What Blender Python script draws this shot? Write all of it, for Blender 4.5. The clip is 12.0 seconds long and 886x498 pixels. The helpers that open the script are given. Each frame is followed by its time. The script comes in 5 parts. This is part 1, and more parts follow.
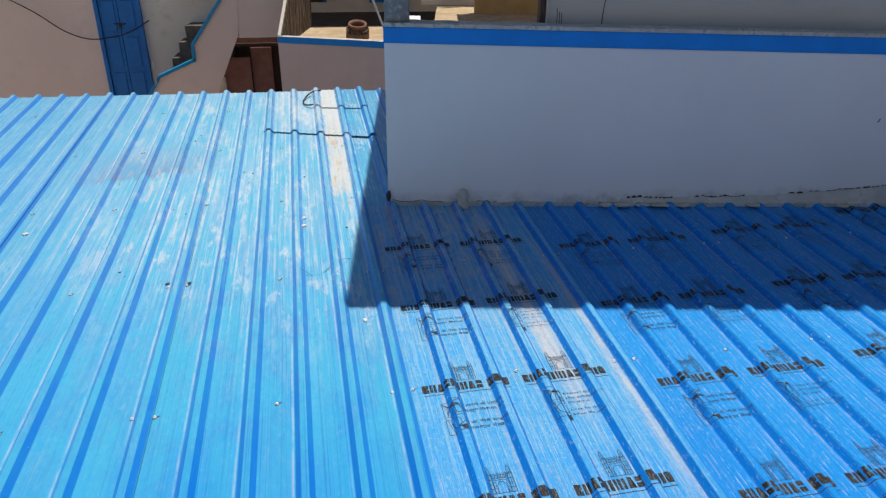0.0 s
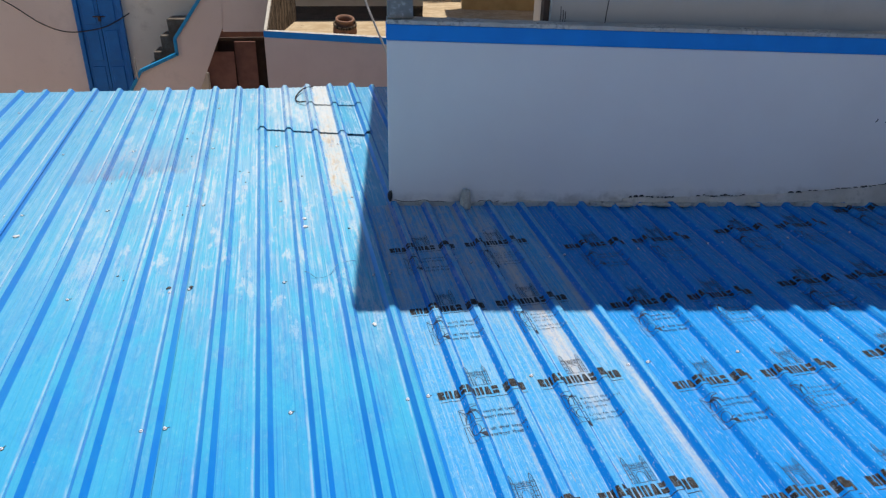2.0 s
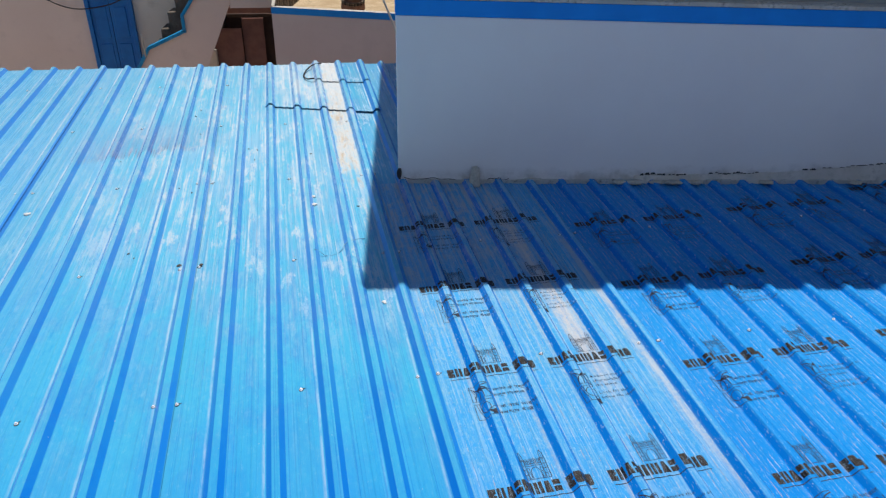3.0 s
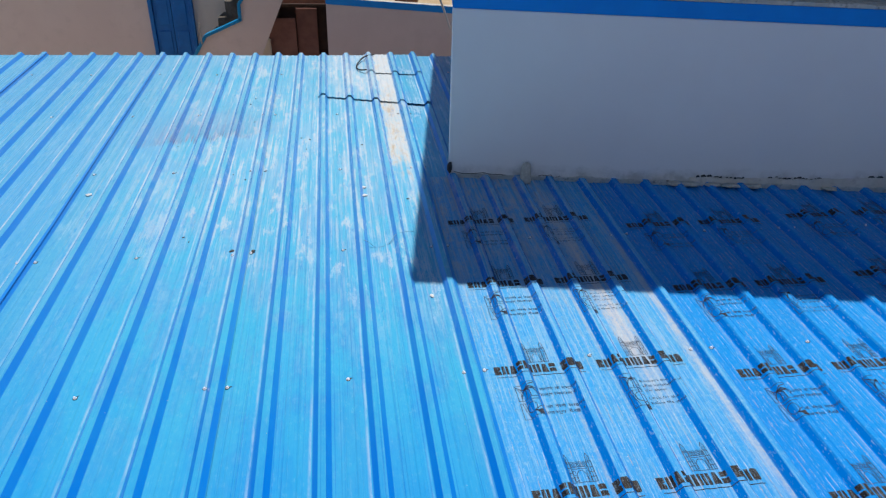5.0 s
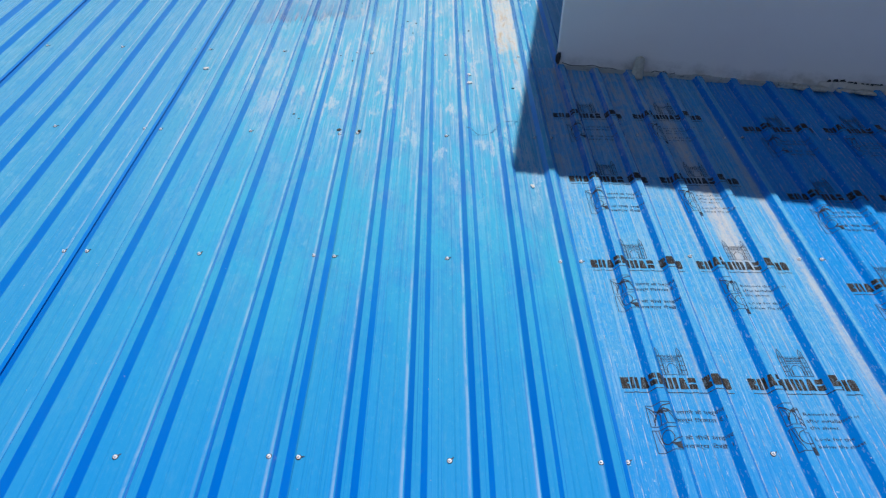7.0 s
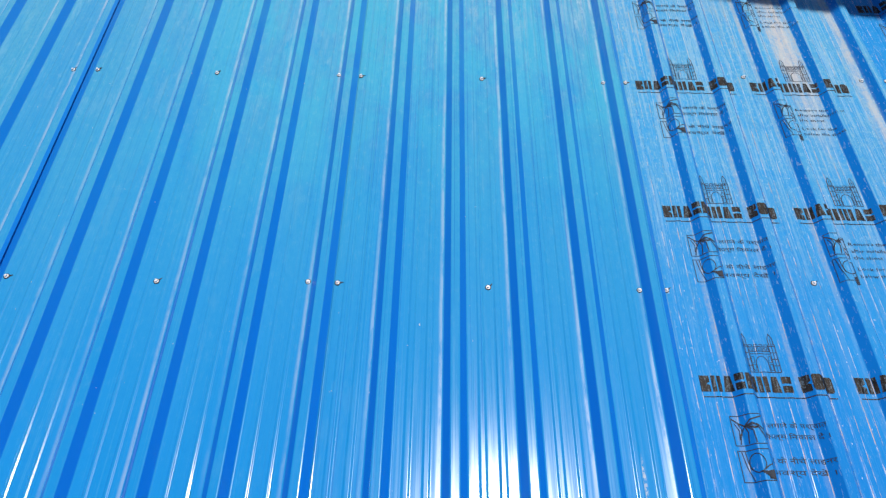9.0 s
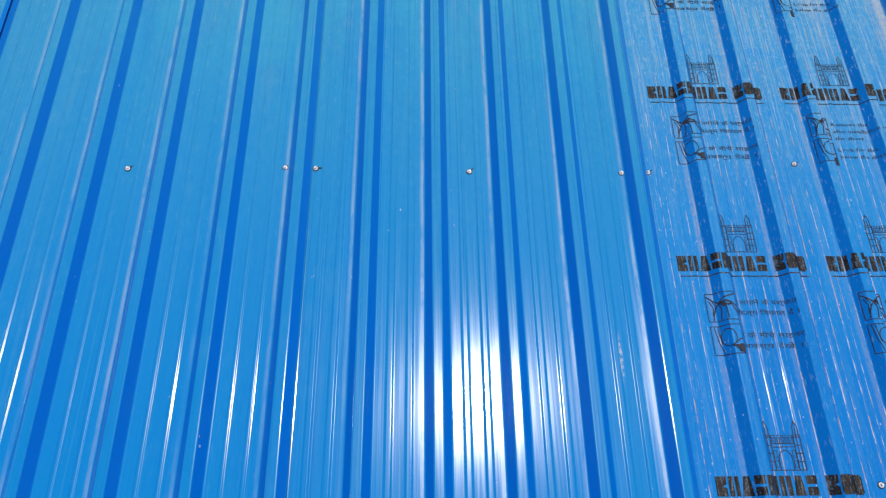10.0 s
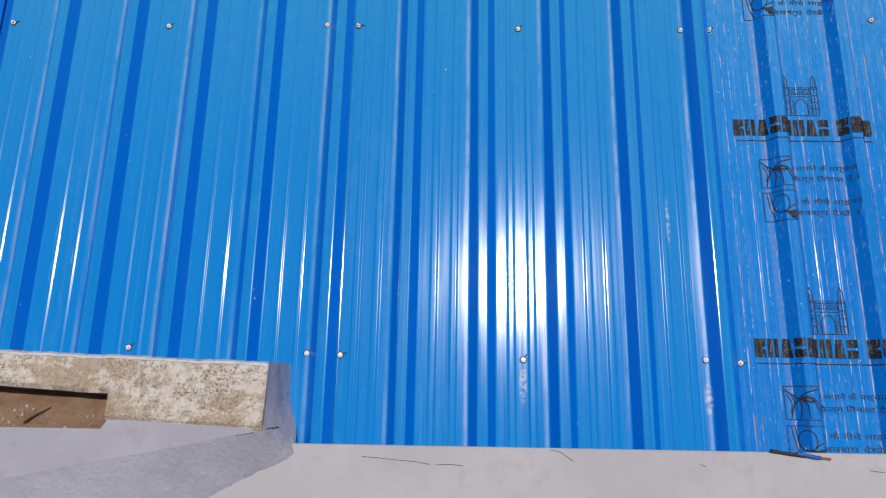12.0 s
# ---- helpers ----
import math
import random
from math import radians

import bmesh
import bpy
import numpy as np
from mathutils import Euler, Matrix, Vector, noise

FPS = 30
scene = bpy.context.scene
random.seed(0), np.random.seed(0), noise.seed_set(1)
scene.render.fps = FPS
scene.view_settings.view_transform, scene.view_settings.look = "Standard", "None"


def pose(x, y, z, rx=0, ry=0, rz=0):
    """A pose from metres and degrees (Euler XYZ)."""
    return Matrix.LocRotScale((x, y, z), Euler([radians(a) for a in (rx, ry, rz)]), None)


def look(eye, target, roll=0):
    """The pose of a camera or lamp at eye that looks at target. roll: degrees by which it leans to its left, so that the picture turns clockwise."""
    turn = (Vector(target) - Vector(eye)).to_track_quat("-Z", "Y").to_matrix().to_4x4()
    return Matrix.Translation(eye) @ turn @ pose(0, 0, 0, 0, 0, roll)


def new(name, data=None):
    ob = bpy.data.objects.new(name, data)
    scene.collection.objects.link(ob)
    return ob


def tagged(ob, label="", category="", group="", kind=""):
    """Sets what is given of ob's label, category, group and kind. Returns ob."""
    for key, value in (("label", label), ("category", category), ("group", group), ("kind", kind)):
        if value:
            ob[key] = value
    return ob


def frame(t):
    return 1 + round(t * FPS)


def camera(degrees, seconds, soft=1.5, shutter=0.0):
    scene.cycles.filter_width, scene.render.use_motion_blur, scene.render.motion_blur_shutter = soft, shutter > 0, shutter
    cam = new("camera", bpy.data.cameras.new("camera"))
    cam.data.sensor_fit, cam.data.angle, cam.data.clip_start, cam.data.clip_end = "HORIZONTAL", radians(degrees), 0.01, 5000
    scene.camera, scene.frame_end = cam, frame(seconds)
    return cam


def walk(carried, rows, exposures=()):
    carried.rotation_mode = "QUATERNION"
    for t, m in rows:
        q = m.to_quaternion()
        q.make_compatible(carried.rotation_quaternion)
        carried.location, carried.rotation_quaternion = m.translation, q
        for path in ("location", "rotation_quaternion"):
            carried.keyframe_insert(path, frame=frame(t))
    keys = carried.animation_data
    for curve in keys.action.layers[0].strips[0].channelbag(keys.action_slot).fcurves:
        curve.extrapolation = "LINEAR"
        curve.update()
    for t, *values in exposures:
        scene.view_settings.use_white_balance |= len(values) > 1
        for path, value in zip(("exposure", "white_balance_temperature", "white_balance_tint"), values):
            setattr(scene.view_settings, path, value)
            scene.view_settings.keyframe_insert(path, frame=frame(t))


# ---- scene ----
# ---- camera and walk ----
cam = camera(67.82, 12.0, 1.3)
PATH = [
    (0.0, pose(-0.2984, -1.2864, 1.7229, 65.506, -0.483, -11.712)),
    (0.5, pose(-0.3873, -1.2683, 1.7250, 66.943, -1.888, -13.831)),
    (1.0, pose(-0.4333, -1.2455, 1.7178, 66.333, -2.389, -15.135)),
    (1.5, pose(-0.4311, -1.2099, 1.7271, 65.102, -1.793, -14.085)),
    (2.0, pose(-0.4340, -1.1924, 1.7327, 65.077, -1.095, -13.507)),
    (2.5, pose(-0.4338, -1.1832, 1.7265, 64.711, -0.837, -12.735)),
    (2.7, pose(-0.4364, -1.1828, 1.7227, 64.068, -0.917, -12.950)),
    (4.3, pose(-0.4359, -1.1568, 1.7312, 61.957, 0.708, -10.999)),
    (4.5, pose(-0.4414, -1.1539, 1.7244, 62.278, 0.376, -10.641)),
    (5.0, pose(-0.4781, -1.1561, 1.7193, 62.618, -1.271, -8.681)),
    (5.5, pose(-0.4930, -1.1557, 1.7193, 61.087, -0.764, -2.334)),
    (6.0, pose(-0.4716, -1.1664, 1.7346, 60.476, 0.754, 1.575)),
    (6.5, pose(-0.4746, -1.1952, 1.6991, 56.757, -0.555, 1.598)),
    (6.7, pose(-0.5003, -1.2127, 1.6852, 55.336, -0.372, 0.089)),
    (8.5, pose(-0.6649, -1.1916, 1.6489, 46.512, -2.068, -0.205)),
    (9.0, pose(-0.6355, -1.1369, 1.6150, 38.696, -0.524, 0.664)),
    (9.5, pose(-0.6321, -1.1339, 1.5960, 33.480, -0.987, -1.672)),
    (10.0, pose(-0.6411, -1.1460, 1.5832, 29.472, -1.674, -0.903)),
    (10.5, pose(-0.6344, -1.1619, 1.5700, 26.068, -1.359, -0.628)),
    (11.0, pose(-0.6420, -1.1714, 1.5672, 24.024, -1.209, -0.333)),
    (11.5, pose(-0.6602, -1.1939, 1.5629, 21.958, -0.111, 1.313)),
    (12.0, pose(-0.6573, -1.1910, 1.5586, 19.174, 1.114, 1.100)),
]
EXPOSURES = [(0.0, 0.03, 6600, 10), (0.5, 0.08, 6850, 10), (1.0, 0.13, 6850, 10), (1.5, 0.14, 6700, 10), (2.5, 0.07, 6450, 10), (4.5, 0.0, 6250, 10), (5.5, -0.08, 6150, 10), (6.5, -0.20, 6150, 10), (8.5, -0.05, 6650, 10), (9.0, -0.12, 6600, 10), (9.5, -0.26, 6500, 11), (10.0, -0.44, 6350, 13), (10.5, -0.57, 6250, 16), (12.0, -0.59, 6200, 17)]
walk(cam, PATH, EXPOSURES)

# ---- sun and sky ----
SUN = Vector((0.100, 0.105, 0.990)).normalized()
world = bpy.data.worlds.new("sky")
scene.world = world
world.use_nodes = True
wn = world.node_tree
wn.nodes.clear()
w_out = wn.nodes.new("ShaderNodeOutputWorld")
w_bg = wn.nodes.new("ShaderNodeBackground")
w_sky = wn.nodes.new("ShaderNodeTexSky")
w_sky.sky_type = "NISHITA"
w_sky.sun_disc = False
w_sky.sun_elevation = math.asin(SUN.z)
w_sky.sun_rotation = math.atan2(SUN.x, SUN.y)
w_sky.air_density, w_sky.dust_density, w_sky.ozone_density = 1.0, 0.1, 3.0
w_bg.inputs["Strength"].default_value = 0.075
wn.links.new(w_sky.outputs[0], w_bg.inputs[0])
wn.links.new(w_bg.outputs[0], w_out.inputs[0])

sun = new("sun", bpy.data.lights.new("sun", "SUN"))
sun.data.energy = 4.2
sun.data.angle = radians(0.5)
sun.data.color = (1.0, 0.955, 0.89)
sun.matrix_world = look(SUN * 30, (0, 0, 0))


# ---- material tools ----
class Nodes:
    """A short way to write a node material."""

    def __init__(self, name):
        self.mat = bpy.data.materials.new(name)
        self.mat.use_nodes = True
        self.t = self.mat.node_tree
        self.t.nodes.clear()
        self.out = self.t.nodes.new("ShaderNodeOutputMaterial")
        self.bsdf = self.t.nodes.new("ShaderNodeBsdfPrincipled")
        self.t.links.new(self.bsdf.outputs[0], self.out.inputs[0])
        self.coord = self.t.nodes.new("ShaderNodeTexCoord").outputs["Object"]

    def put(self, socket, value):
        if isinstance(value, bpy.types.NodeSocket):
            self.t.links.new(value, socket)
        elif value is not None:
            if isinstance(value, tuple) and len(value) == 3 and socket.type == "RGBA":
                value = (*value, 1)
            socket.default_value = value

    def math(self, op, a, b=None, c=None, clamp=False):
        n = self.t.nodes.new("ShaderNodeMath")
        n.operation, n.use_clamp = op, clamp
        for s, v in zip(n.inputs, (a, b, c)):
            self.put(s, v)
        return n.outputs[0]

    def add(self, a, b):
        return self.math("ADD", a, b)

    def mul(self, a, b):
        return self.math("MULTIPLY", a, b)

    def axis(self, name, vec=None):
        n = self.t.nodes.new("ShaderNodeSeparateXYZ")
        self.put(n.inputs[0], vec or self.coord)
        return n.outputs[name]

    def scaled(self, scale, loc=(0, 0, 0), vec=None):
        n = self.t.nodes.new("ShaderNodeMapping")
        self.put(n.inputs["Vector"], vec or self.coord)
        n.inputs["Scale"].default_value = scale
        n.inputs["Location"].default_value = loc
        return n.outputs[0]

    def noise(self, scale=5.0, vec=None, detail=4.0, rough=0.55, warp=0.0):
        n = self.t.nodes.new("ShaderNodeTexNoise")
        self.put(n.inputs["Vector"], vec or self.coord)
        n.inputs["Scale"].default_value = scale
        n.inputs["Detail"].default_value = detail
        n.inputs["Roughness"].default_value = rough
        n.inputs["Distortion"].default_value = warp
        return n.outputs["Fac"]

    def cells(self, scale=5.0, vec=None, feature="F1"):
        n = self.t.nodes.new("ShaderNodeTexVoronoi")
        n.feature = feature
        self.put(n.inputs["Vector"], vec or self.coord)
        n.inputs["Scale"].default_value = scale
        return n.outputs["Distance"]

    def ramp(self, fac, lo, hi, a=0.0, b=1.0):
        n = self.t.nodes.new("ShaderNodeMapRange")
        n.interpolation_type = "SMOOTHSTEP"
        self.put(n.inputs["Value"], fac)
        for key, v in (("From Min", lo), ("From Max", hi), ("To Min", a), ("To Max", b)):
            n.inputs[key].default_value = v
        return n.outputs[0]

    def window(self, value, a, b, c, d):
        """1 between b and c, fading to 0 at a and d."""
        return self.mul(self.ramp(value, a, b), self.ramp(value, c, d, 1.0, 0.0))

    def mix(self, fac, a, b, mode="MIX"):
        n = self.t.nodes.new("ShaderNodeMix")
        n.data_type, n.blend_type = "RGBA", mode
        self.put(n.inputs[0], fac)
        self.put(n.inputs[6], a)
        self.put(n.inputs[7], b)
        return n.outputs[2]

    def random(self):
        return self.t.nodes.new("ShaderNodeObjectInfo").outputs["Random"]

    def bump(self, height, strength=0.3, distance=0.01):
        n = self.t.nodes.new("ShaderNodeBump")
        n.inputs["Strength"].default_value = strength
        n.inputs["Distance"].default_value = distance
        self.put(n.inputs["Height"], height)
        self.t.links.new(n.outputs[0], self.bsdf.inputs["Normal"])

    def done(self, color=None, rough=None, metal=None, spec=None):
        for key, v in (("Base Color", color), ("Roughness", rough), ("Metallic", metal), ("Specular IOR Level", spec)):
            self.put(self.bsdf.inputs[key], v)
        return self.mat


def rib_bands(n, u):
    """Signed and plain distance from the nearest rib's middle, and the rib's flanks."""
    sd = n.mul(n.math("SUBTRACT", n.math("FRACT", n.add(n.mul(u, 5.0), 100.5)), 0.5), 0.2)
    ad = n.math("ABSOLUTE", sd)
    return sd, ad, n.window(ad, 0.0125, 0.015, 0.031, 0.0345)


def spot(n, u, v, u0, v0, ru, rv, edge):
    """A worn spot with a ragged edge."""
    du, dv = n.mul(n.math("SUBTRACT", u, u0), 1.0 / ru), n.mul(n.math("SUBTRACT", v, v0), 1.0 / rv)
    return n.ramp(n.add(n.math("SQRT", n.add(n.mul(du, du), n.mul(dv, dv))), n.mul(edge, 1.2)), 1.1, 1.7, 1.0, 0.0)


def sheet_paint(name):
    """Blue coil-coated steel, faded on its flats, painted deeper on its flanks, with rain streaks, pale dust and old
    stains.
    """
    n = Nodes(name)
    u, v = n.axis("X"), n.axis("Y")
    u = n.math("SUBTRACT", u, n.mul(n.mul(n.math("MAXIMUM", n.add(u, 0.55), -1.1), 0.0115), n.math("MAXIMUM", n.math("SUBTRACT", v, 2.2), 0.0)))
    v = n.mul(v, 0.957)
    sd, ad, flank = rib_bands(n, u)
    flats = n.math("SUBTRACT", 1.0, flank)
    foot = n.mul(n.window(n.add(sd, n.mul(n.noise(1.0, n.scaled((2.0, 3.0, 1.0), (8, 1, 0)), 3.0), 0.008)), -0.046, -0.037, -0.034, -0.0315), n.ramp(n.noise(1.0, n.scaled((30.0, 6.0, 1.0), (1, 1, 0)), 5.0, 0.7), 0.30, 0.58))
    broad = n.noise(1.0, n.scaled((3.0, 0.5, 1.0)), 3.0)
    streak = n.noise(1.0, n.scaled((46.0, 0.55, 1.0)), 3.0, 0.6)
    scratch = n.noise(1.0, n.scaled((150.0, 0.30, 1.0), (7, 3, 0)), 2.0, 0.6)
    fine = n.noise(1.0, n.scaled((190.0, 2.5, 1.0)), 2.0)
    blot = n.noise(1.0, n.scaled((5.0, 2.4, 1.0), (3.1, 0.4, 0)), 4.0, 0.65, 0.4)
    patch = n.noise(1.0, n.scaled((17.0, 6.0, 1.0), (1.1, 8.4, 0)), 5.0, 0.72, 0.2)
    cloud = n.noise(1.0, n.scaled((8.0, 1.9, 1.0), (6.3, 2.2, 0)), 6.0, 0.74, 0.15)
    grit = n.noise(70.0, None, 4.0, 0.75)
    wisp = n.noise(1.0, n.scaled((75.0, 2.6, 1.0), (5, 9, 0)), 4.0, 0.62)
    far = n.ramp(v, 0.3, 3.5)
    # deeper blue painted on the steep flanks for their reflections; faded turquoise flats, paler up the roof
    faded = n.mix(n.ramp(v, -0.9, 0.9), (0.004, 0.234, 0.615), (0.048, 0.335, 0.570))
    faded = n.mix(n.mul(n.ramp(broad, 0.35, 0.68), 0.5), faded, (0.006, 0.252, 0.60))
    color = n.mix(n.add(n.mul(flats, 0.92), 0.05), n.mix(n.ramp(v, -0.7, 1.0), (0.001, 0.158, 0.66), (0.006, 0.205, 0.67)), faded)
    color = n.mix(n.mul(n.mul(n.ramp(scratch, 0.59, 0.63), flats), n.ramp(u, -1.10, -0.98, 0.14, 0.55)), color, (0.002, 0.150, 0.50))
    color = n.mix(n.mul(n.mul(n.ramp(scratch, 0.36, 0.40, 1.0, 0.0), flats), n.add(n.mul(far, 0.22), 0.08)), color, (0.14, 0.48, 0.68))
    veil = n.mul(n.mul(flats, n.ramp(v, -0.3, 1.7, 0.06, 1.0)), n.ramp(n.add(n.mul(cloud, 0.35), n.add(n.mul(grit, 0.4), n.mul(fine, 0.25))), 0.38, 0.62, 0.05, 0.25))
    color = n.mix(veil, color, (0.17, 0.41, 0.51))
    # paler towards the far end
    far_pale = n.mul(n.mul(far, 0.74), n.ramp(n.add(n.mul(streak, 0.35), n.add(n.mul(broad, 0.3), n.mul(cloud, 0.4))), 0.36, 0.66, 0.48, 0.95))
    far_pale = n.mul(n.mul(far_pale, n.mul(n.ramp(u, -2.4, -0.9, 0.42, 0.92), n.ramp(u, -0.02, 0.02, 1.0, 0.35))), n.math("SUBTRACT", 1.0, n.mul(flank, 0.50)))
    color = n.mix(far_pale, color, (0.35, 0.60, 0.68))
    # turquoise washed film of old dust, in blots
    wash = n.mul(n.window(u, -2.1, -1.3, 0.0, 0.3), n.window(v, -0.1, 1.2, 4.4, 5.2))
    wash = n.mul(wash, n.math("SUBTRACT", 1.0, n.mul(flank, 0.6)))
    color = n.mix(n.mul(n.mul(wash, n.ramp(blot, 0.40, 0.58)), 0.45), color, (0.05, 0.46, 0.64))
    color = n.mix(n.mul(n.mul(wash, n.ramp(patch, 0.57, 0.66)), 0.45), color, (0.010, 0.32, 0.60))
    # pale dust in streaks and clouds
    zone = n.mul(n.window(u, -2.2, -1.0, -0.05, 0.25), n.window(n.add(v, n.mul(u, 0.35)), 0.7, 1.9, 4.6, 5.3))
    pale = n.ramp(n.add(n.mul(streak, 0.55), n.add(n.mul(blot, 0.25), n.mul(patch, 0.28))), 0.56, 0.68)
    puff = n.mul(n.ramp(n.add(n.mul(cloud, 0.55), n.add(n.mul(streak, 0.2), n.mul(patch, 0.25))), 0.52, 0.575), n.ramp(grit, 0.30, 0.55, 0.35, 1.0))
    pale = n.math("MAXIMUM", n.mul(pale, 0.7), n.mul(puff, 0.68))
    pale = n.math("MAXIMUM", pale, n.mul(n.ramp(n.add(n.mul(wisp, 0.72), n.mul(cloud, 0.28)), 0.50, 0.60), 0.34))
    pale = n.mul(n.mul(pale, n.add(n.mul(zone, 0.80), n.mul(far, 0.14))), n.math("SUBTRACT", 1.0, n.mul(flank, 0.70)))
    line = n.mul(foot, n.mul(n.ramp(n.noise(1.0, n.scaled((5.0, 0.9, 1.0), (9, 2, 0)), 3.0), 0.30, 0.58), n.add(n.mul(far, 0.50), 0.26)))
    pale = n.math("MAXIMUM", pale, line)
    color = n.mix(pale, color, (0.70, 0.65, 0.62))
    # a run of spilt cement in one pan
    spill = n.mul(n.window(n.add(u, n.mul(n.math("SUBTRACT", patch, 0.5), 0.07)), -0.176, -0.150, -0.045, -0.028), n.window(n.add(v, n.add(n.mul(streak, 0.9), n.mul(patch, 0.7))), 3.35, 3.8, 5.9, 6.2))
    spill = n.mul(spill, n.ramp(n.add(n.mul(patch, 0.6), n.mul(grit, 0.4)), 0.34, 0.54, 0.42, 0.90))
    color = n.mix(spill, color, n.mix(n.ramp(patch, 0.50, 0.66), (0.62, 0.58, 0.52), (0.52, 0.40, 0.26)))
    haze = n.mul(n.window(u, -0.66, -0.44, -0.05, -0.02), n.window(n.add(v, n.mul(cloud, 0.8)), 4.2, 4.7, 5.9, 6.2))
    color = n.mix(n.mul(haze, n.ramp(n.add(n.mul(patch, 0.5), n.mul(cloud, 0.5)), 0.40, 0.62, 0.12, 0.70)), color, (0.62, 0.65, 0.66))
    # dull red splashes that ran down
    low = n.add(v, n.add(n.mul(u, -0.22), n.mul(n.noise(1.0, n.scaled((16.0, 1.0, 1.0)), 3.0), -0.35)))
    red = n.mul(n.window(u, -1.95, -1.6, -1.3, -0.75), n.window(low, 3.28, 3.34, 3.40, 4.1))
    color = n.mix(n.mul(red, n.ramp(streak, 0.35, 0.7, 0.16, 0.55)), color, (0.20, 0.20, 0.36))
    drip = n.mul(n.window(u, -1.9, -1.6, -1.3, -1.0), n.window(low, 3.26, 3.30, 3.33, 3.42))
    color = n.mix(n.mul(drip, n.ramp(scratch, 0.50, 0.62, 0.0, 0.65)), color, (0.17, 0.06, 0.10))
    speck = n.ramp(n.cells(1.0, n.scaled((30.0, 13.0, 1.0))), 0.04, 0.08, 1.0, 0.0)
    color = n.mix(n.mul(speck, n.mul(zone, 0.55)), color, (0.07, 0.06, 0.06))
    chips = n.ramp(n.cells(1.0, n.scaled((9.0, 4.0, 1.0), (0.3, 0.7, 0))), 0.012, 0.02, 1.0, 0.0)
    flecks = n.ramp(n.cells(1.0, n.scaled((34.0, 19.0, 1.0), (0.9, 0.2, 0))), 0.030, 0.045, 1.0, 0.0)
    chips = n.math("MAXIMUM", chips, n.mul(flecks, n.ramp(patch, 0.50, 0.56)))
    # short dull smears where dust was rubbed off
    smear = n.noise(1.0, n.scaled((34.0, 7.0, 1.0), (2.6, 5.1, 0)), 5.0, 0.7, 0.5)
    color = n.mix(n.mul(n.mul(n.ramp(n.add(n.mul(smear, 0.6), n.mul(cloud, 0.4)), 0.54, 0.64), flats), n.ramp(v, 0.2, 1.6, 0.05, 0.46)), color, (0.010, 0.250, 0.56))
    color = n.mix(n.mul(n.mul(n.ramp(n.add(n.mul(smear, 0.5), n.mul(blot, 0.5)), 0.47, 0.38), flats), n.ramp(v, 0.2, 1.6, 0.05, 0.30)), color, (0.26, 0.50, 0.64))
    # fine mottle and hairline rain streaks over the whole coat
    mott = n.noise(1.0, n.scaled((60.0, 28.0, 1.0), (4, 7, 0)), 5.0, 0.8)
    hair = n.noise(1.0, n.scaled((320.0, 1.6, 1.0), (6, 2, 0)), 3.0, 0.7)
    color = n.mix(n.mul(n.mul(n.ramp(n.add(n.mul(mott, 0.6), n.mul(hair, 0.4)), 0.52, 0.64), flats), n.ramp(v, -0.6, 1.2, 0.04, 0.24)), color, (0.30, 0.52, 0.62))
    color = n.mix(n.mul(n.mul(n.ramp(n.add(n.mul(mott, 0.6), n.mul(hair, 0.4)), 0.48, 0.38), flats), 0.20), color, (0.004, 0.185, 0.56))
    # paint rubbed pale round a few screws
    rub = n.mul(n.math("MAXIMUM", spot(n, u, v, -0.498, -0.935, 0.012, 0.055, grit), n.math("MAXIMUM", spot(n, u, v, -0.042, -0.965, 0.012, 0.05, grit), spot(n, u, v, -0.113, -0.53, 0.006, 0.075, grit))), n.ramp(grit, 0.42, 0.58))
    rub = n.math("MAXIMUM", n.mul(rub, 0.8), n.mul(chips, 0.7))
    color = n.mix(rub, color, (0.58, 0.60, 0.62))
    dull = n.math("MAXIMUM", n.math("MAXIMUM", pale, spill), n.mul(far_pale, 0.8))
    rough = n.add(n.ramp(fine, 0.3, 0.7, 0.13, 0.19), n.mul(dull, 0.6))
    warp = n.noise(1.0, n.scaled((7.0, 1.1, 1.0), (2, 6, 0)), 2.0)
    n.bump(n.add(n.mul(warp, 1.0), n.mul(streak, 0.04)), 0.5, 0.0035)
    return n.done(color, rough, 0.0, 0.30)


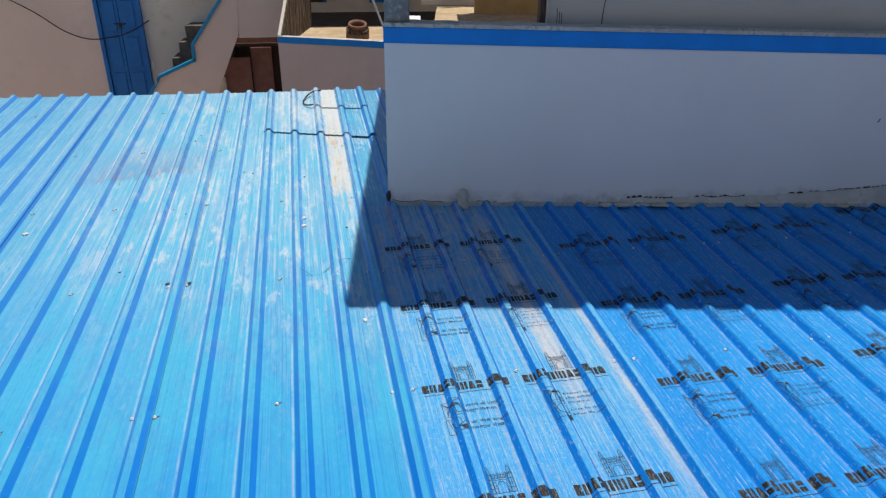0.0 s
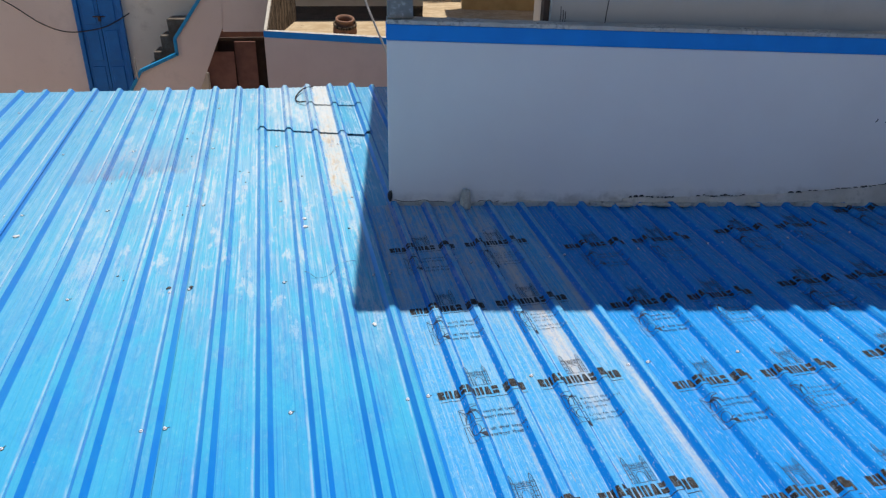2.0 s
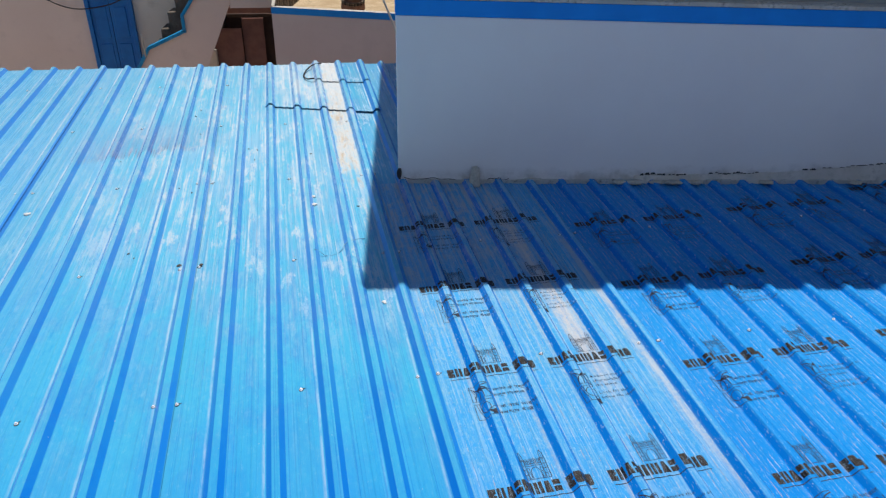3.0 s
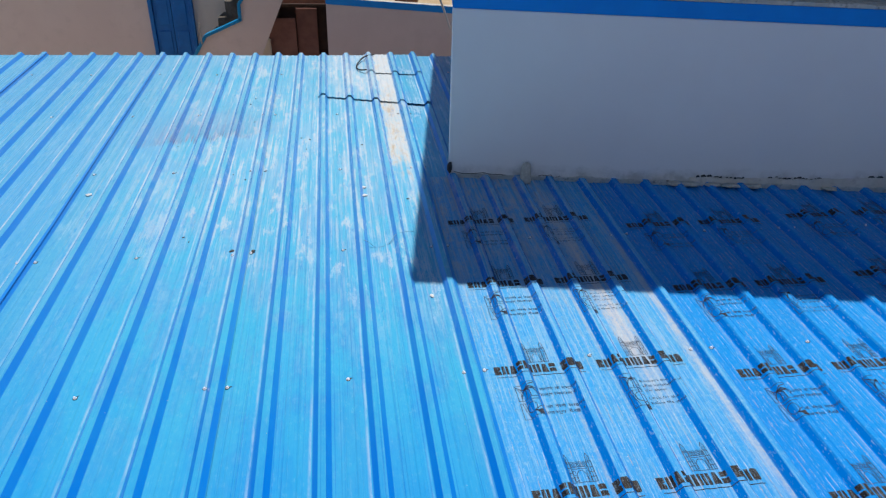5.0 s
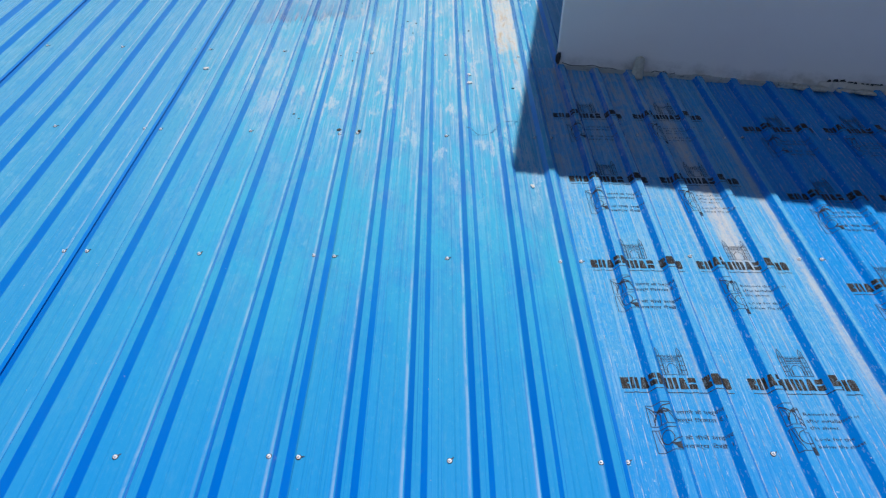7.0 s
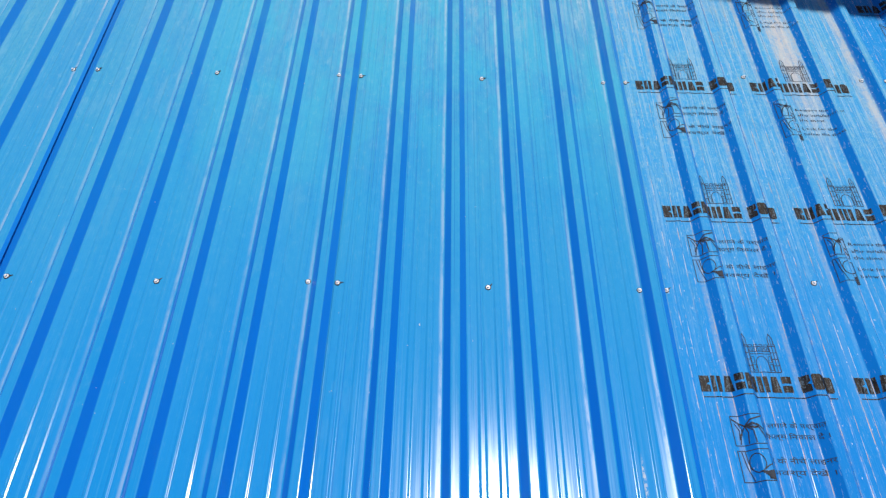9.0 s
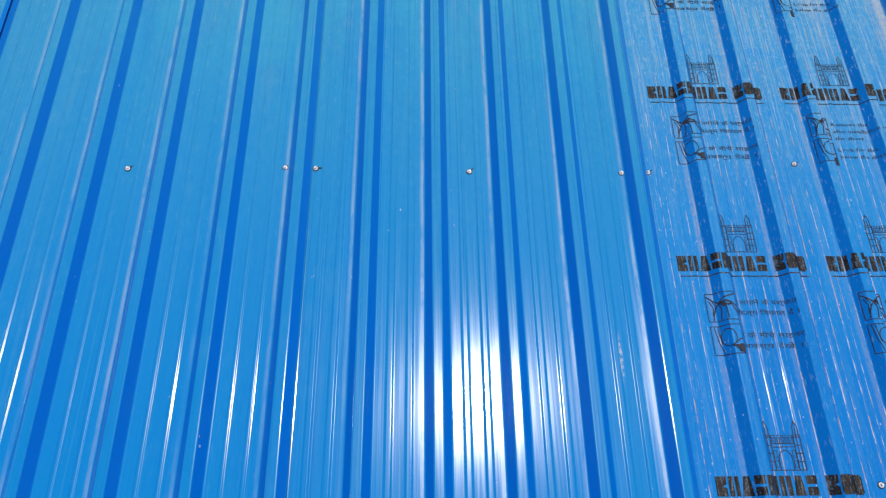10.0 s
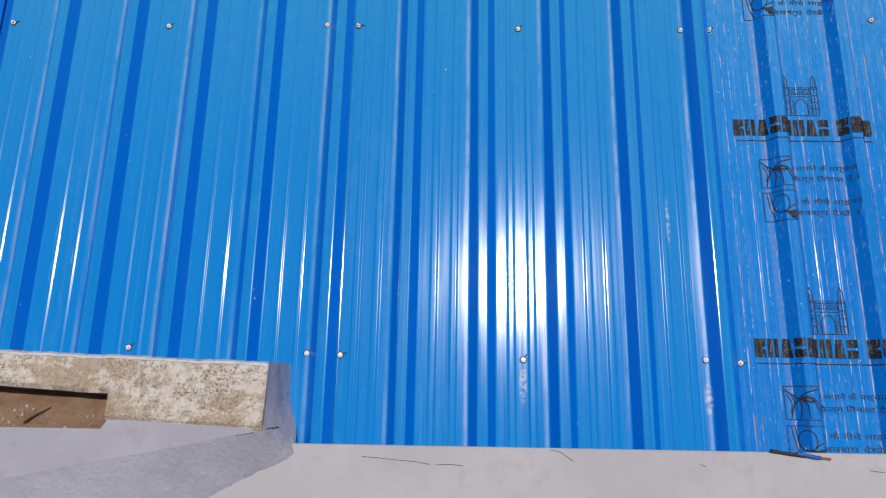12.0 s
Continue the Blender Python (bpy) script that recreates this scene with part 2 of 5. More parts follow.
def film_paint():
    """Clear guard film over the blue sheet: streaked, scuffed, with dusty lines and painted glints along the folds."""
    n = Nodes("guard_film")
    u, v = n.axis("X"), n.mul(n.axis("Y"), 0.96)
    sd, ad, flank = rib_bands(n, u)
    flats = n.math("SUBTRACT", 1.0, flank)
    broad = n.noise(1.0, n.scaled((2.5, 0.8, 1.0), (5, 1, 0)), 3.0)
    streak = n.noise(1.0, n.scaled((48.0, 0.45, 1.0), (2, 0, 0)), 3.0, 0.6)
    scratch = n.noise(1.0, n.scaled((150.0, 0.5, 1.0), (1, 5, 0)), 3.0, 0.7)
    fine = n.noise(1.0, n.scaled((230.0, 9.0, 1.0)), 2.0, 0.7)
    dash = n.noise(1.0, n.scaled((150.0, 16.0, 1.0), (4, 4, 0)), 3.0, 0.7)
    patch = n.noise(1.0, n.scaled((14.0, 7.0, 1.0)), 5.0, 0.7, 0.6)
    grit = n.noise(70.0, None, 4.0, 0.75)
    wisp = n.noise(1.0, n.scaled((75.0, 2.2, 1.0), (2, 9, 0)), 4.0, 0.62)
    # the first sheet has gone dull with dust
    first = n.ramp(u, 0.985, 1.05, 1.0, 0.0)
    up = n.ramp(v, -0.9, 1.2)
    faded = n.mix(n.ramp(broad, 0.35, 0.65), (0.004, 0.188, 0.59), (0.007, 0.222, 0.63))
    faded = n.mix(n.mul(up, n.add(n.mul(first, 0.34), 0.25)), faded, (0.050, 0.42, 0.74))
    # flanks' blue reflections painted in as on the bare sheets; flats paler up-roof
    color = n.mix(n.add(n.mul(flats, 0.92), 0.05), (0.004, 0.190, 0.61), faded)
    veil = n.mul(n.mul(flats, n.add(n.mul(first, 1.06), 0.10)), n.ramp(n.add(n.mul(patch, 0.4), n.add(n.mul(grit, 0.35), n.mul(fine, 0.25))), 0.38, 0.62, 0.08, 0.40))
    color = n.mix(n.mul(veil, n.ramp(v, -0.5, 1.0, 0.10, 1.0)), color, (0.21, 0.42, 0.50))
    lines = n.mul(n.math("MAXIMUM", n.ramp(scratch, 0.56, 0.64), n.mul(n.ramp(wisp, 0.52, 0.60), n.add(n.mul(first, 0.5), 0.35))), flats)
    color = n.mix(n.mul(lines, n.mul(n.ramp(v, -0.5, 0.9, 0.05, 1.0), n.add(n.mul(first, 0.33), 0.05))), color, (0.38, 0.54, 0.62))
    dirt = n.mul(n.mul(n.ramp(u, 0.62, 0.92, 1.0, 0.0), n.ramp(v, 0.9, 2.3)), n.ramp(n.add(n.mul(streak, 0.55), n.mul(patch, 0.45)), 0.45, 0.60, 0.10, 0.85))
    color = n.mix(n.mul(dirt, n.add(n.mul(flats, 0.5), 0.5)), color, (0.46, 0.44, 0.43))
    # brown-grey dust in the foot of each rib
    foot = n.math("MAXIMUM", n.window(sd, -0.054, -0.044, -0.037, -0.034), n.mul(n.window(sd, 0.034, 0.036, 0.038, 0.042), 0.6))
    foot = n.mul(foot, n.ramp(n.noise(1.0, n.scaled((5.0, 1.1, 1.0), (3, 8, 0)), 3.0), 0.40, 0.60))
    color = n.mix(n.mul(n.mul(foot, n.ramp(grit, 0.35, 0.55, 0.3, 1.0)), n.mul(n.ramp(v, -0.6, 0.8, 0.45, 1.0), n.add(n.mul(first, 0.25), 0.20))), color, (0.44, 0.37, 0.33))
    # bare scratches and flakes, with sun glints painted along the folds as pale lines
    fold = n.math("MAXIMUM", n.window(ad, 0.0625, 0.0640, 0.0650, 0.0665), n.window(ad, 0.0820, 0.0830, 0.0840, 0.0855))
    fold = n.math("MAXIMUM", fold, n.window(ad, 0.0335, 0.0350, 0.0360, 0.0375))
    flakes_glints = n.math("MAXIMUM", n.mul(fold, n.ramp(dash, 0.46, 0.60)), n.mul(n.ramp(dash, 0.70, 0.74), n.ramp(patch, 0.50, 0.60)))
    color = n.mix(n.mul(flakes_glints, n.ramp(v, -1.0, 0.8, 0.90, 0.62)), color, n.mix(n.ramp(patch, 0.45, 0.55), (0.62, 0.64, 0.68), (0.52, 0.38, 0.30)))
    # tan dust washed down one pan and along the next lap
    run = n.mul(n.mul(flats, n.window(n.add(u, n.mul(v, 0.012)), 0.655, 0.700, 0.745, 0.785)), n.window(n.add(v, n.mul(streak, 0.5)), 0.75, 1.35, 2.2, 2.7))
    run = n.math("MAXIMUM", run, n.mul(n.mul(n.window(u, 0.905, 0.945, 0.958, 0.975), 0.7), n.window(n.add(v, n.mul(streak, 0.7)), 0.4, 1.0, 2.1, 2.5)))
    color = n.mix(n.mul(run, n.ramp(n.add(n.mul(streak, 0.35), n.add(n.mul(patch, 0.35), n.mul(grit, 0.3))), 0.38, 0.60, 0.15, 0.80)), color, (0.60, 0.53, 0.47))
    # scuffs, grit and tiny bare flecks all over
    scuff = n.noise(1.0, n.scaled((26.0, 34.0, 1.0), (2, 7, 0)), 6.0, 0.8, 0.5)
    color = n.mix(n.mul(n.ramp(n.add(n.mul(scuff, 0.5), n.mul(grit, 0.5)), 0.52, 0.62), n.mul(n.mul(n.ramp(v, -0.3, 1.0, 0.05, 1.0), flats), n.add(n.mul(first, 0.24), 0.10))), color, (0.36, 0.52, 0.60))
    color = n.mix(n.mul(n.ramp(n.add(n.mul(scuff, 0.5), n.mul(fine, 0.5)), 0.47, 0.37), n.ramp(v, -0.3, 1.0, 0.10, 0.28)), color, (0.002, 0.130, 0.50))
    nick = n.noise(1.0, n.scaled((210.0, 30.0, 1.0), (8, 6, 0)), 3.0, 0.7)
    color = n.mix(n.mul(n.mul(n.ramp(nick, 0.57, 0.66), n.ramp(patch, 0.40, 0.60, 0.35, 1.0)), n.ramp(v, -0.6, 0.6, 0.20, 0.50)), color, (0.46, 0.62, 0.72))
    dots = n.ramp(n.cells(1.0, n.scaled((58.0, 30.0, 1.0), (0.2, 0.6, 0))), 0.05, 0.09, 1.0, 0.0)
    dots = n.mul(dots, n.ramp(n.noise(1.0, n.scaled((9.0, 5.0, 1.0), (1, 3, 0)), 3.0), 0.45, 0.54))
    color = n.mix(n.mul(dots, 0.75), color, (0.66, 0.70, 0.74))
    rough = n.add(n.ramp(fine, 0.3, 0.7, 0.11, 0.17), n.mul(n.add(n.add(lines, dirt), foot), 0.35))
    n.bump(n.add(n.add(n.mul(fine, 0.03), n.mul(dash, 0.08)), n.mul(streak, 0.4)), 0.20, 0.003)
    return n.done(color, rough, 0.0, 0.10)


def lumpy(name, a, b):
    """Thick wall paint over rough plaster, with drips and lumps."""
    n = Nodes(name)
    lumps = n.noise(60.0, n.scaled((1.5, 1.5, 0.30)), 3.0, 0.55, 0.2)
    small = n.noise(130.0, None, 3.0, 0.65)
    color = n.mix(n.ramp(n.noise(6.0, None, 4.0), 0.35, 0.65), a, b)
    color = n.mix(n.ramp(small, 0.66, 0.72, 0.0, 0.5), color, (0.62, 0.60, 0.64))
    n.bump(n.add(lumps, n.mul(small, 0.25)), 0.7, 0.005)
    return n.done(color, 0.42, 0.0, 0.5)


def fibrous(name, a, b, dark):
    """Coarse plaster drawn out in upright ridges."""
    n = Nodes(name)
    ridge = n.noise(1.0, n.scaled((30.0, 30.0, 2.2)), 5.0, 0.7, 0.6)
    lumps = n.noise(24.0, None, 4.0, 0.7)
    color = n.mix(n.ramp(lumps, 0.35, 0.65), a, b)
    color = n.mix(n.ramp(ridge, 0.42, 0.58, 0.9, 0.0), color, dark)
    n.bump(n.add(ridge, n.mul(lumps, 0.5)), 1.0, 0.03)
    return n.done(color, 0.95, 0.0, 0.2)


def plaster(name, a, b, grime=(0.2, 0.18, 0.16), amount=0.25, scale=1.0, relief=0.25):
    """Painted or bare plaster: two tones, grime in drifts, fine sandy relief."""
    n = Nodes(name)
    broad = n.noise(1.3 * scale, None, 4.0, 0.55)
    mid = n.noise(7.0 * scale, None, 5.0, 0.65)
    grain = n.noise(160.0 * scale, None, 3.0, 0.6)
    color = n.mix(n.ramp(broad, 0.35, 0.65), a, b)
    color = n.mix(n.mul(n.ramp(n.add(n.mul(mid, 0.7), n.mul(broad, 0.4)), 0.56, 0.74), amount), color, grime)
    n.bump(n.add(n.mul(grain, 0.5), n.mul(mid, 1.5)), relief, 0.006)
    return n.done(color, n.ramp(mid, 0.3, 0.7, 0.75, 0.95), 0.0, 0.3)


def splashed(name, a, b, dirt, z0):
    """White wall paint with ragged splashes of mud along its foot."""
    n = Nodes(name)
    broad = n.noise(1.3, None, 4.0, 0.55)
    mid = n.noise(7.0, None, 5.0, 0.65)
    rag = n.noise(1.0, n.scaled((5.0, 5.0, 9.0)), 5.0, 0.72)
    color = n.mix(n.ramp(broad, 0.35, 0.65), a, b)
    reach = n.add(n.math("SUBTRACT", n.axis("Z"), z0), n.mul(rag, -0.16))
    color = n.mix(n.mul(n.ramp(reach, -0.095, -0.015, 1.0, 0.0), n.ramp(mid, 0.38, 0.64, 0.12, 0.60)), color, dirt)
    marks = n.ramp(n.cells(1.0, n.scaled((2.3, 2.3, 3.1), (0.4, 0, 0.8))), 0.010, 0.016, 1.0, 0.0)
    color = n.mix(n.mul(marks, 0.7), color, (0.12, 0.11, 0.10))
    n.bump(n.add(n.mul(n.noise(160.0), 0.5), n.mul(mid, 1.5)), 0.12, 0.006)
    return n.done(color, n.ramp(mid, 0.3, 0.7, 0.72, 0.9), 0.0, 0.3)


def plain(name, a, b, rough=0.5, metal=0.0, scale=20.0, relief=0.1):
    n = Nodes(name)
    f = n.noise(scale, None, 4.0)
    n.bump(n.noise(scale * 6), relief, 0.002)
    return n.done(n.mix(n.ramp(f, 0.3, 0.7), a, b), rough, metal)


def worn_stone():
    """Weathered cement with exposed brown aggregate and dark pits."""
    n = Nodes("weathered_cement")
    broad = n.noise(7.0, None, 4.0, 0.6)
    mid = n.noise(45.0, None, 5.0, 0.7)
    pits = n.noise(150.0, None, 4.0, 0.75)
    color = n.mix(n.ramp(mid, 0.36, 0.62), (0.90, 0.83, 0.71), (0.66, 0.54, 0.38))
    color = n.mix(n.mul(n.ramp(n.add(n.mul(broad, 0.5), n.mul(mid, 0.5)), 0.40, 0.58, 0.25, 1.0), n.ramp(pits, 0.48, 0.60)), color, (0.20, 0.145, 0.09))
    color = n.mix(n.ramp(n.noise(5.0, n.scaled((1, 1, 1), (2, 7, 1)), 5.0, 0.7), 0.46, 0.56, 0.0, 0.58), color, (0.46, 0.33, 0.19))
    color = n.mix(n.ramp(n.noise(24.0, n.scaled((1, 1, 1), (4, 2, 1)), 5.0, 0.75), 0.50, 0.58, 0.0, 0.72), color, (0.90, 0.82, 0.68))
    n.bump(n.add(n.mul(pits, 0.9), mid), 0.9, 0.008)
    return n.done(color, 0.92, 0.0, 0.25)


def worn_ink():
    """Black print on the film, rubbed thin in streaks so that blue and dust show through."""
    n = Nodes("brown_black_print_ink")
    rub = n.noise(1.0, n.scaled((170.0, 22.0, 1.0), (3, 1, 0)), 3.0, 0.7)
    spot_ = n.noise(260.0, None, 3.0, 0.7)
    color = n.mix(n.ramp(n.noise(40.0), 0.35, 0.65), (0.007, 0.007, 0.008), (0.030, 0.022, 0.017))
    color = n.mix(n.ramp(n.add(n.mul(rub, 0.6), n.mul(spot_, 0.4)), 0.51, 0.59, 0.0, 0.80), color, (0.12, 0.17, 0.22))
    return n.done(color, 0.6, 0.0, 0.25)


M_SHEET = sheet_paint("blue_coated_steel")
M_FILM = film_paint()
M_INK = plain("black_print_ink", (0.014, 0.022, 0.042), (0.035, 0.042, 0.060), 0.75, 0.0, 60.0)
M_INK_BRAND = worn_ink()
M_SCREW = plain("zinc_screw_metal", (0.70, 0.68, 0.68), (0.88, 0.86, 0.86), 0.40, 0.05, 300.0)
M_RUBBER = plain("black_rubber", (0.02, 0.02, 0.02), (0.05, 0.04, 0.04), 0.7, 0.0, 200.0)
M_WHITE = plaster("white_wall_paint", (0.80, 0.75, 0.75), (0.84, 0.79, 0.78), (0.50, 0.46, 0.44), 0.16, 1.0, 0.12)
M_FRONT = splashed("splashed_white_paint", (0.83, 0.765, 0.735), (0.86, 0.80, 0.765), (0.34, 0.29, 0.25), 0.245)
M_BAND = plain("blue_wall_paint", (0.001, 0.225, 0.68), (0.002, 0.255, 0.74), 0.75, 0.0, 5.0, 0.25)
M_CEMENT = plaster("grey_cement_cap", (0.50, 0.47, 0.42), (0.63, 0.59, 0.53), (0.10, 0.09, 0.08), 0.75, 5.0, 0.7)
M_GREY = plaster("grey_plaster", (0.53, 0.50, 0.47), (0.57, 0.54, 0.51), (0.43, 0.40, 0.37), 0.3, 0.8, 0.2)
M_PILLAR = plaster("flaking_grey_cement", (0.20, 0.19, 0.18), (0.27, 0.26, 0.25), (0.62, 0.60, 0.58), 0.55, 5.5, 0.6)
M_PINK = plaster("pale_pink_plaster", (0.83, 0.675, 0.595), (0.87, 0.715, 0.63), (0.45, 0.36, 0.30), 0.14, 0.9, 0.2)
M_CREAM = plaster("cream_plaster", (0.78, 0.71, 0.61), (0.83, 0.76, 0.66), (0.32, 0.25, 0.18), 0.3, 0.9, 0.2)
M_FLOOR = plaster("sandy_terrace_floor", (0.40, 0.29, 0.17), (0.54, 0.42, 0.27), (0.20, 0.14, 0.08), 0.75, 2.6, 0.5)
M_ROUGH = fibrous("rough_brown_plaster", (0.17, 0.125, 0.09), (0.27, 0.21, 0.15), (0.022, 0.017, 0.014))
M_DARKFLOOR = plaster("shade_painted_floor", (0.035, 0.03, 0.028), (0.06, 0.05, 0.045), (0.02, 0.018, 0.016), 0.6, 3.0, 0.4)
M_HOUSE = plaster("off_white_house_paint", (0.66, 0.61, 0.54), (0.72, 0.67, 0.60), (0.40, 0.34, 0.28), 0.25, 1.2, 0.2)
M_STEPS = plaster("dark_stone_steps", (0.095, 0.078, 0.062), (0.17, 0.14, 0.112), (0.045, 0.036, 0.03), 0.6, 5.0, 0.7)
M_SLAB = plaster("pale_lilac_cement_paint", (0.475, 0.450, 0.440), (0.535, 0.510, 0.495), (0.37, 0.345, 0.335), 0.35, 3.0, 0.3)
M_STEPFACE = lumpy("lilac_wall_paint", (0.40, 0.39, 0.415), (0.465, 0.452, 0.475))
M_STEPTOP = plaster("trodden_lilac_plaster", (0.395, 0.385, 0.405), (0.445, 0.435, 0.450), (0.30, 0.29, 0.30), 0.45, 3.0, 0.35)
M_STONE = worn_stone()
M_MUD = plaster("dry_brown_mud", (0.42, 0.25, 0.135), (0.52, 0.335, 0.195), (0.50, 0.38, 0.26), 0.5, 14.0, 1.0)
M_DOOR = plain("blue_door_paint", (0.002, 0.145, 0.47), (0.003, 0.185, 0.56), 0.5, 0.0, 8.0, 0.2)
M_RAIL = plain("blue_rail_paint", (0.006, 0.26, 0.56), (0.012, 0.32, 0.62), 0.35, 0.0, 15.0, 0.1)
M_WOOD = plain("red_brown_wood", (0.21, 0.095, 0.075), (0.28, 0.13, 0.10), 0.55, 0.0, 7.0, 0.3)
M_WOODLIT = plain("ochre_brown_wood", (0.42, 0.25, 0.09), (0.50, 0.31, 0.12), 0.5, 0.0, 6.0, 0.2)
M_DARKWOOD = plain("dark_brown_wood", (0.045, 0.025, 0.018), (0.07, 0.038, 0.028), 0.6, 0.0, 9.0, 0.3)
M_CLAY = plain("fired_clay", (0.16, 0.075, 0.045), (0.26, 0.13, 0.075), 0.8, 0.0, 18.0, 0.5)
M_WIRE = plain("black_wire_sheath", (0.02, 0.018, 0.018), (0.04, 0.035, 0.035), 0.6, 0.0, 60.0)
M_BLUEWIRE = plain("blue_wire_sheath", (0.02, 0.10, 0.35), (0.03, 0.13, 0.42), 0.45, 0.0, 60.0)
M_COPPER = plain("copper_strand", (0.55, 0.25, 0.13), (0.65, 0.32, 0.18), 0.35, 0.8, 90.0)
M_PIPE = plain("grey_pvc", (0.45, 0.45, 0.44), (0.55, 0.55, 0.53), 0.5, 0.0, 12.0, 0.2)
M_WINDOWDARK = plain("painted_window_dark", (0.02, 0.016, 0.014), (0.035, 0.03, 0.026), 0.4, 0.0, 9.0)
M_SKIRT = plaster("cream_mortar", (0.62, 0.55, 0.48), (0.74, 0.66, 0.59), (0.34, 0.29, 0.24), 0.5, 4.0, 0.5)
M_MOSS = plain("green_moss", (0.015, 0.05, 0.015), (0.04, 0.10, 0.03), 0.9, 0.0, 60.0, 0.8)
M_FARWALL = plaster("shaded_mauve_plaster", (0.60, 0.50, 0.475), (0.64, 0.54, 0.51), (0.45, 0.38, 0.36), 0.15, 0.9, 0.15)
M_EARTH = plaster("bare_earth", (0.30, 0.23, 0.16), (0.38, 0.30, 0.21), (0.18, 0.13, 0.09), 0.5, 0.4, 0.6)


# ---- mesh tools ----
def mesh_ob(name, bm, mat, parent=None, label="", m=None, smooth=False, turn=True):
    data = bpy.data.meshes.new(name)
    if turn:
        bmesh.ops.recalc_face_normals(bm, faces=bm.faces)
    bm.to_mesh(data)
    bm.free()
    for mt in mat if isinstance(mat, (list, tuple)) else [mat]:
        data.materials.append(mt)
    if smooth:
        for f in data.polygons:
            f.use_smooth = True
    ob = new(name, data)
    if parent:
        ob.parent = parent
    if m is not None:
        ob.matrix_basis = m
    if label:
        tagged(ob, label)
    return ob


def part(name, bm, mat, parent, label="", m=None, smooth=False, turn=True):
    return mesh_ob(name, bm, mat, parent, label, m, smooth, turn)


def box(bm, x0, x1, y0, y1, z0, z1, bevel=0.0):
    vs = [bm.verts.new((x, y, z)) for x in (x0, x1) for y in (y0, y1) for z in (z0, z1)]
    fs = [bm.faces.new([vs[i] for i in q]) for q in ((0, 1, 3, 2), (4, 6, 7, 5), (0, 4, 5, 1), (2, 3, 7, 6), (0, 2, 6, 4), (1, 5, 7, 3))]
    if bevel:
        bmesh.ops.bevel(bm, geom=list({e for f in fs for e in f.edges}), offset=bevel, segments=2, affect="EDGES", profile=0.6)
    return bm


def prism(bm, ring, axis, a, b, bevel=0.0):
    """A polygon drawn in the two other axes, pushed from a to b along the axis."""
    def at(p, w):
        return {"x": (w, p[0], p[1]), "y": (p[0], w, p[1]), "z": (p[0], p[1], w)}[axis]
    lo, hi = [bm.verts.new(at(p, a)) for p in ring], [bm.verts.new(at(p, b)) for p in ring]
    fs = [bm.faces.new(lo), bm.faces.new(hi[::-1])]
    for i in range(len(ring)):
        j = (i + 1) % len(ring)
        fs.append(bm.faces.new((lo[i], hi[i], hi[j], lo[j])))
    if bevel:
        bmesh.ops.bevel(bm, geom=list({e for f in fs for e in f.edges}), offset=bevel, segments=2, affect="EDGES")
    return bm


def loft(bm, low, high):
    """A solid between two rings of 3D points."""
    a, b = [bm.verts.new(p) for p in low], [bm.verts.new(p) for p in high]
    bm.faces.new(a), bm.faces.new(b[::-1])
    for i in range(len(a)):
        j = (i + 1) % len(a)
        bm.faces.new((a[i], b[i], b[j], a[j]))
    return bm


def lathe(bm, profile, seg=28):
    rings = [[bm.verts.new((r * math.cos(2 * math.pi * k / seg), r * math.sin(2 * math.pi * k / seg), z)) for k in range(seg)] for r, z in profile]
    for a, b in zip(rings, rings[1:]):
        for k in range(seg):
            bm.faces.new((a[k], a[(k + 1) % seg], b[(k + 1) % seg], b[k]))
    bm.faces.new(rings[0][::-1]), bm.faces.new(rings[-1])
    return bm


def tube(bm, pts, r, seg=8):
    """A round rod along points."""
    pts = [Vector(p) for p in pts]
    rings = []
    for i, p in enumerate(pts):
        d = (pts[min(i + 1, len(pts) - 1)] - pts[max(i - 1, 0)]).normalized()
        side = d.cross(Vector((0, 0, 1)) if abs(d.z) < 0.9 else Vector((1, 0, 0))).normalized()
        up = side.cross(d)
        rings.append([bm.verts.new(p + r * (math.cos(2 * math.pi * k / seg) * side + math.sin(2 * math.pi * k / seg) * up)) for k in range(seg)])
    for a, b in zip(rings, rings[1:]):
        for k in range(seg):
            bm.faces.new((a[k], a[(k + 1) % seg], b[(k + 1) % seg], b[k]))
    bm.faces.new(rings[0][::-1]), bm.faces.new(rings[-1])
    return bm


def smooth_path(pts, n=8):
    pts = [Vector(p) for p in pts]
    out = []
    for i in range(len(pts) - 1):
        p0, p1, p2, p3 = pts[max(i - 1, 0)], pts[i], pts[i + 1], pts[min(i + 2, len(pts) - 1)]
        for k in range(n):
            t = k / n
            out.append(0.5 * (2 * p1 + (p2 - p0) * t + (2 * p0 - 5 * p1 + 4 * p2 - p3) * t * t + (3 * p1 - p0 - 3 * p2 + p3) * t ** 3))
    return out + [pts[-1]]


# ---- the roof's plane: ribs run along its y ----
ROOF = pose(0.0027, 0.0079, -0.0197, 5.148, 0.405, 0.076)
FAN_V = 2.2
RIB_H, RIB_BASE, RIB_TOP = 0.027, 0.034, 0.013


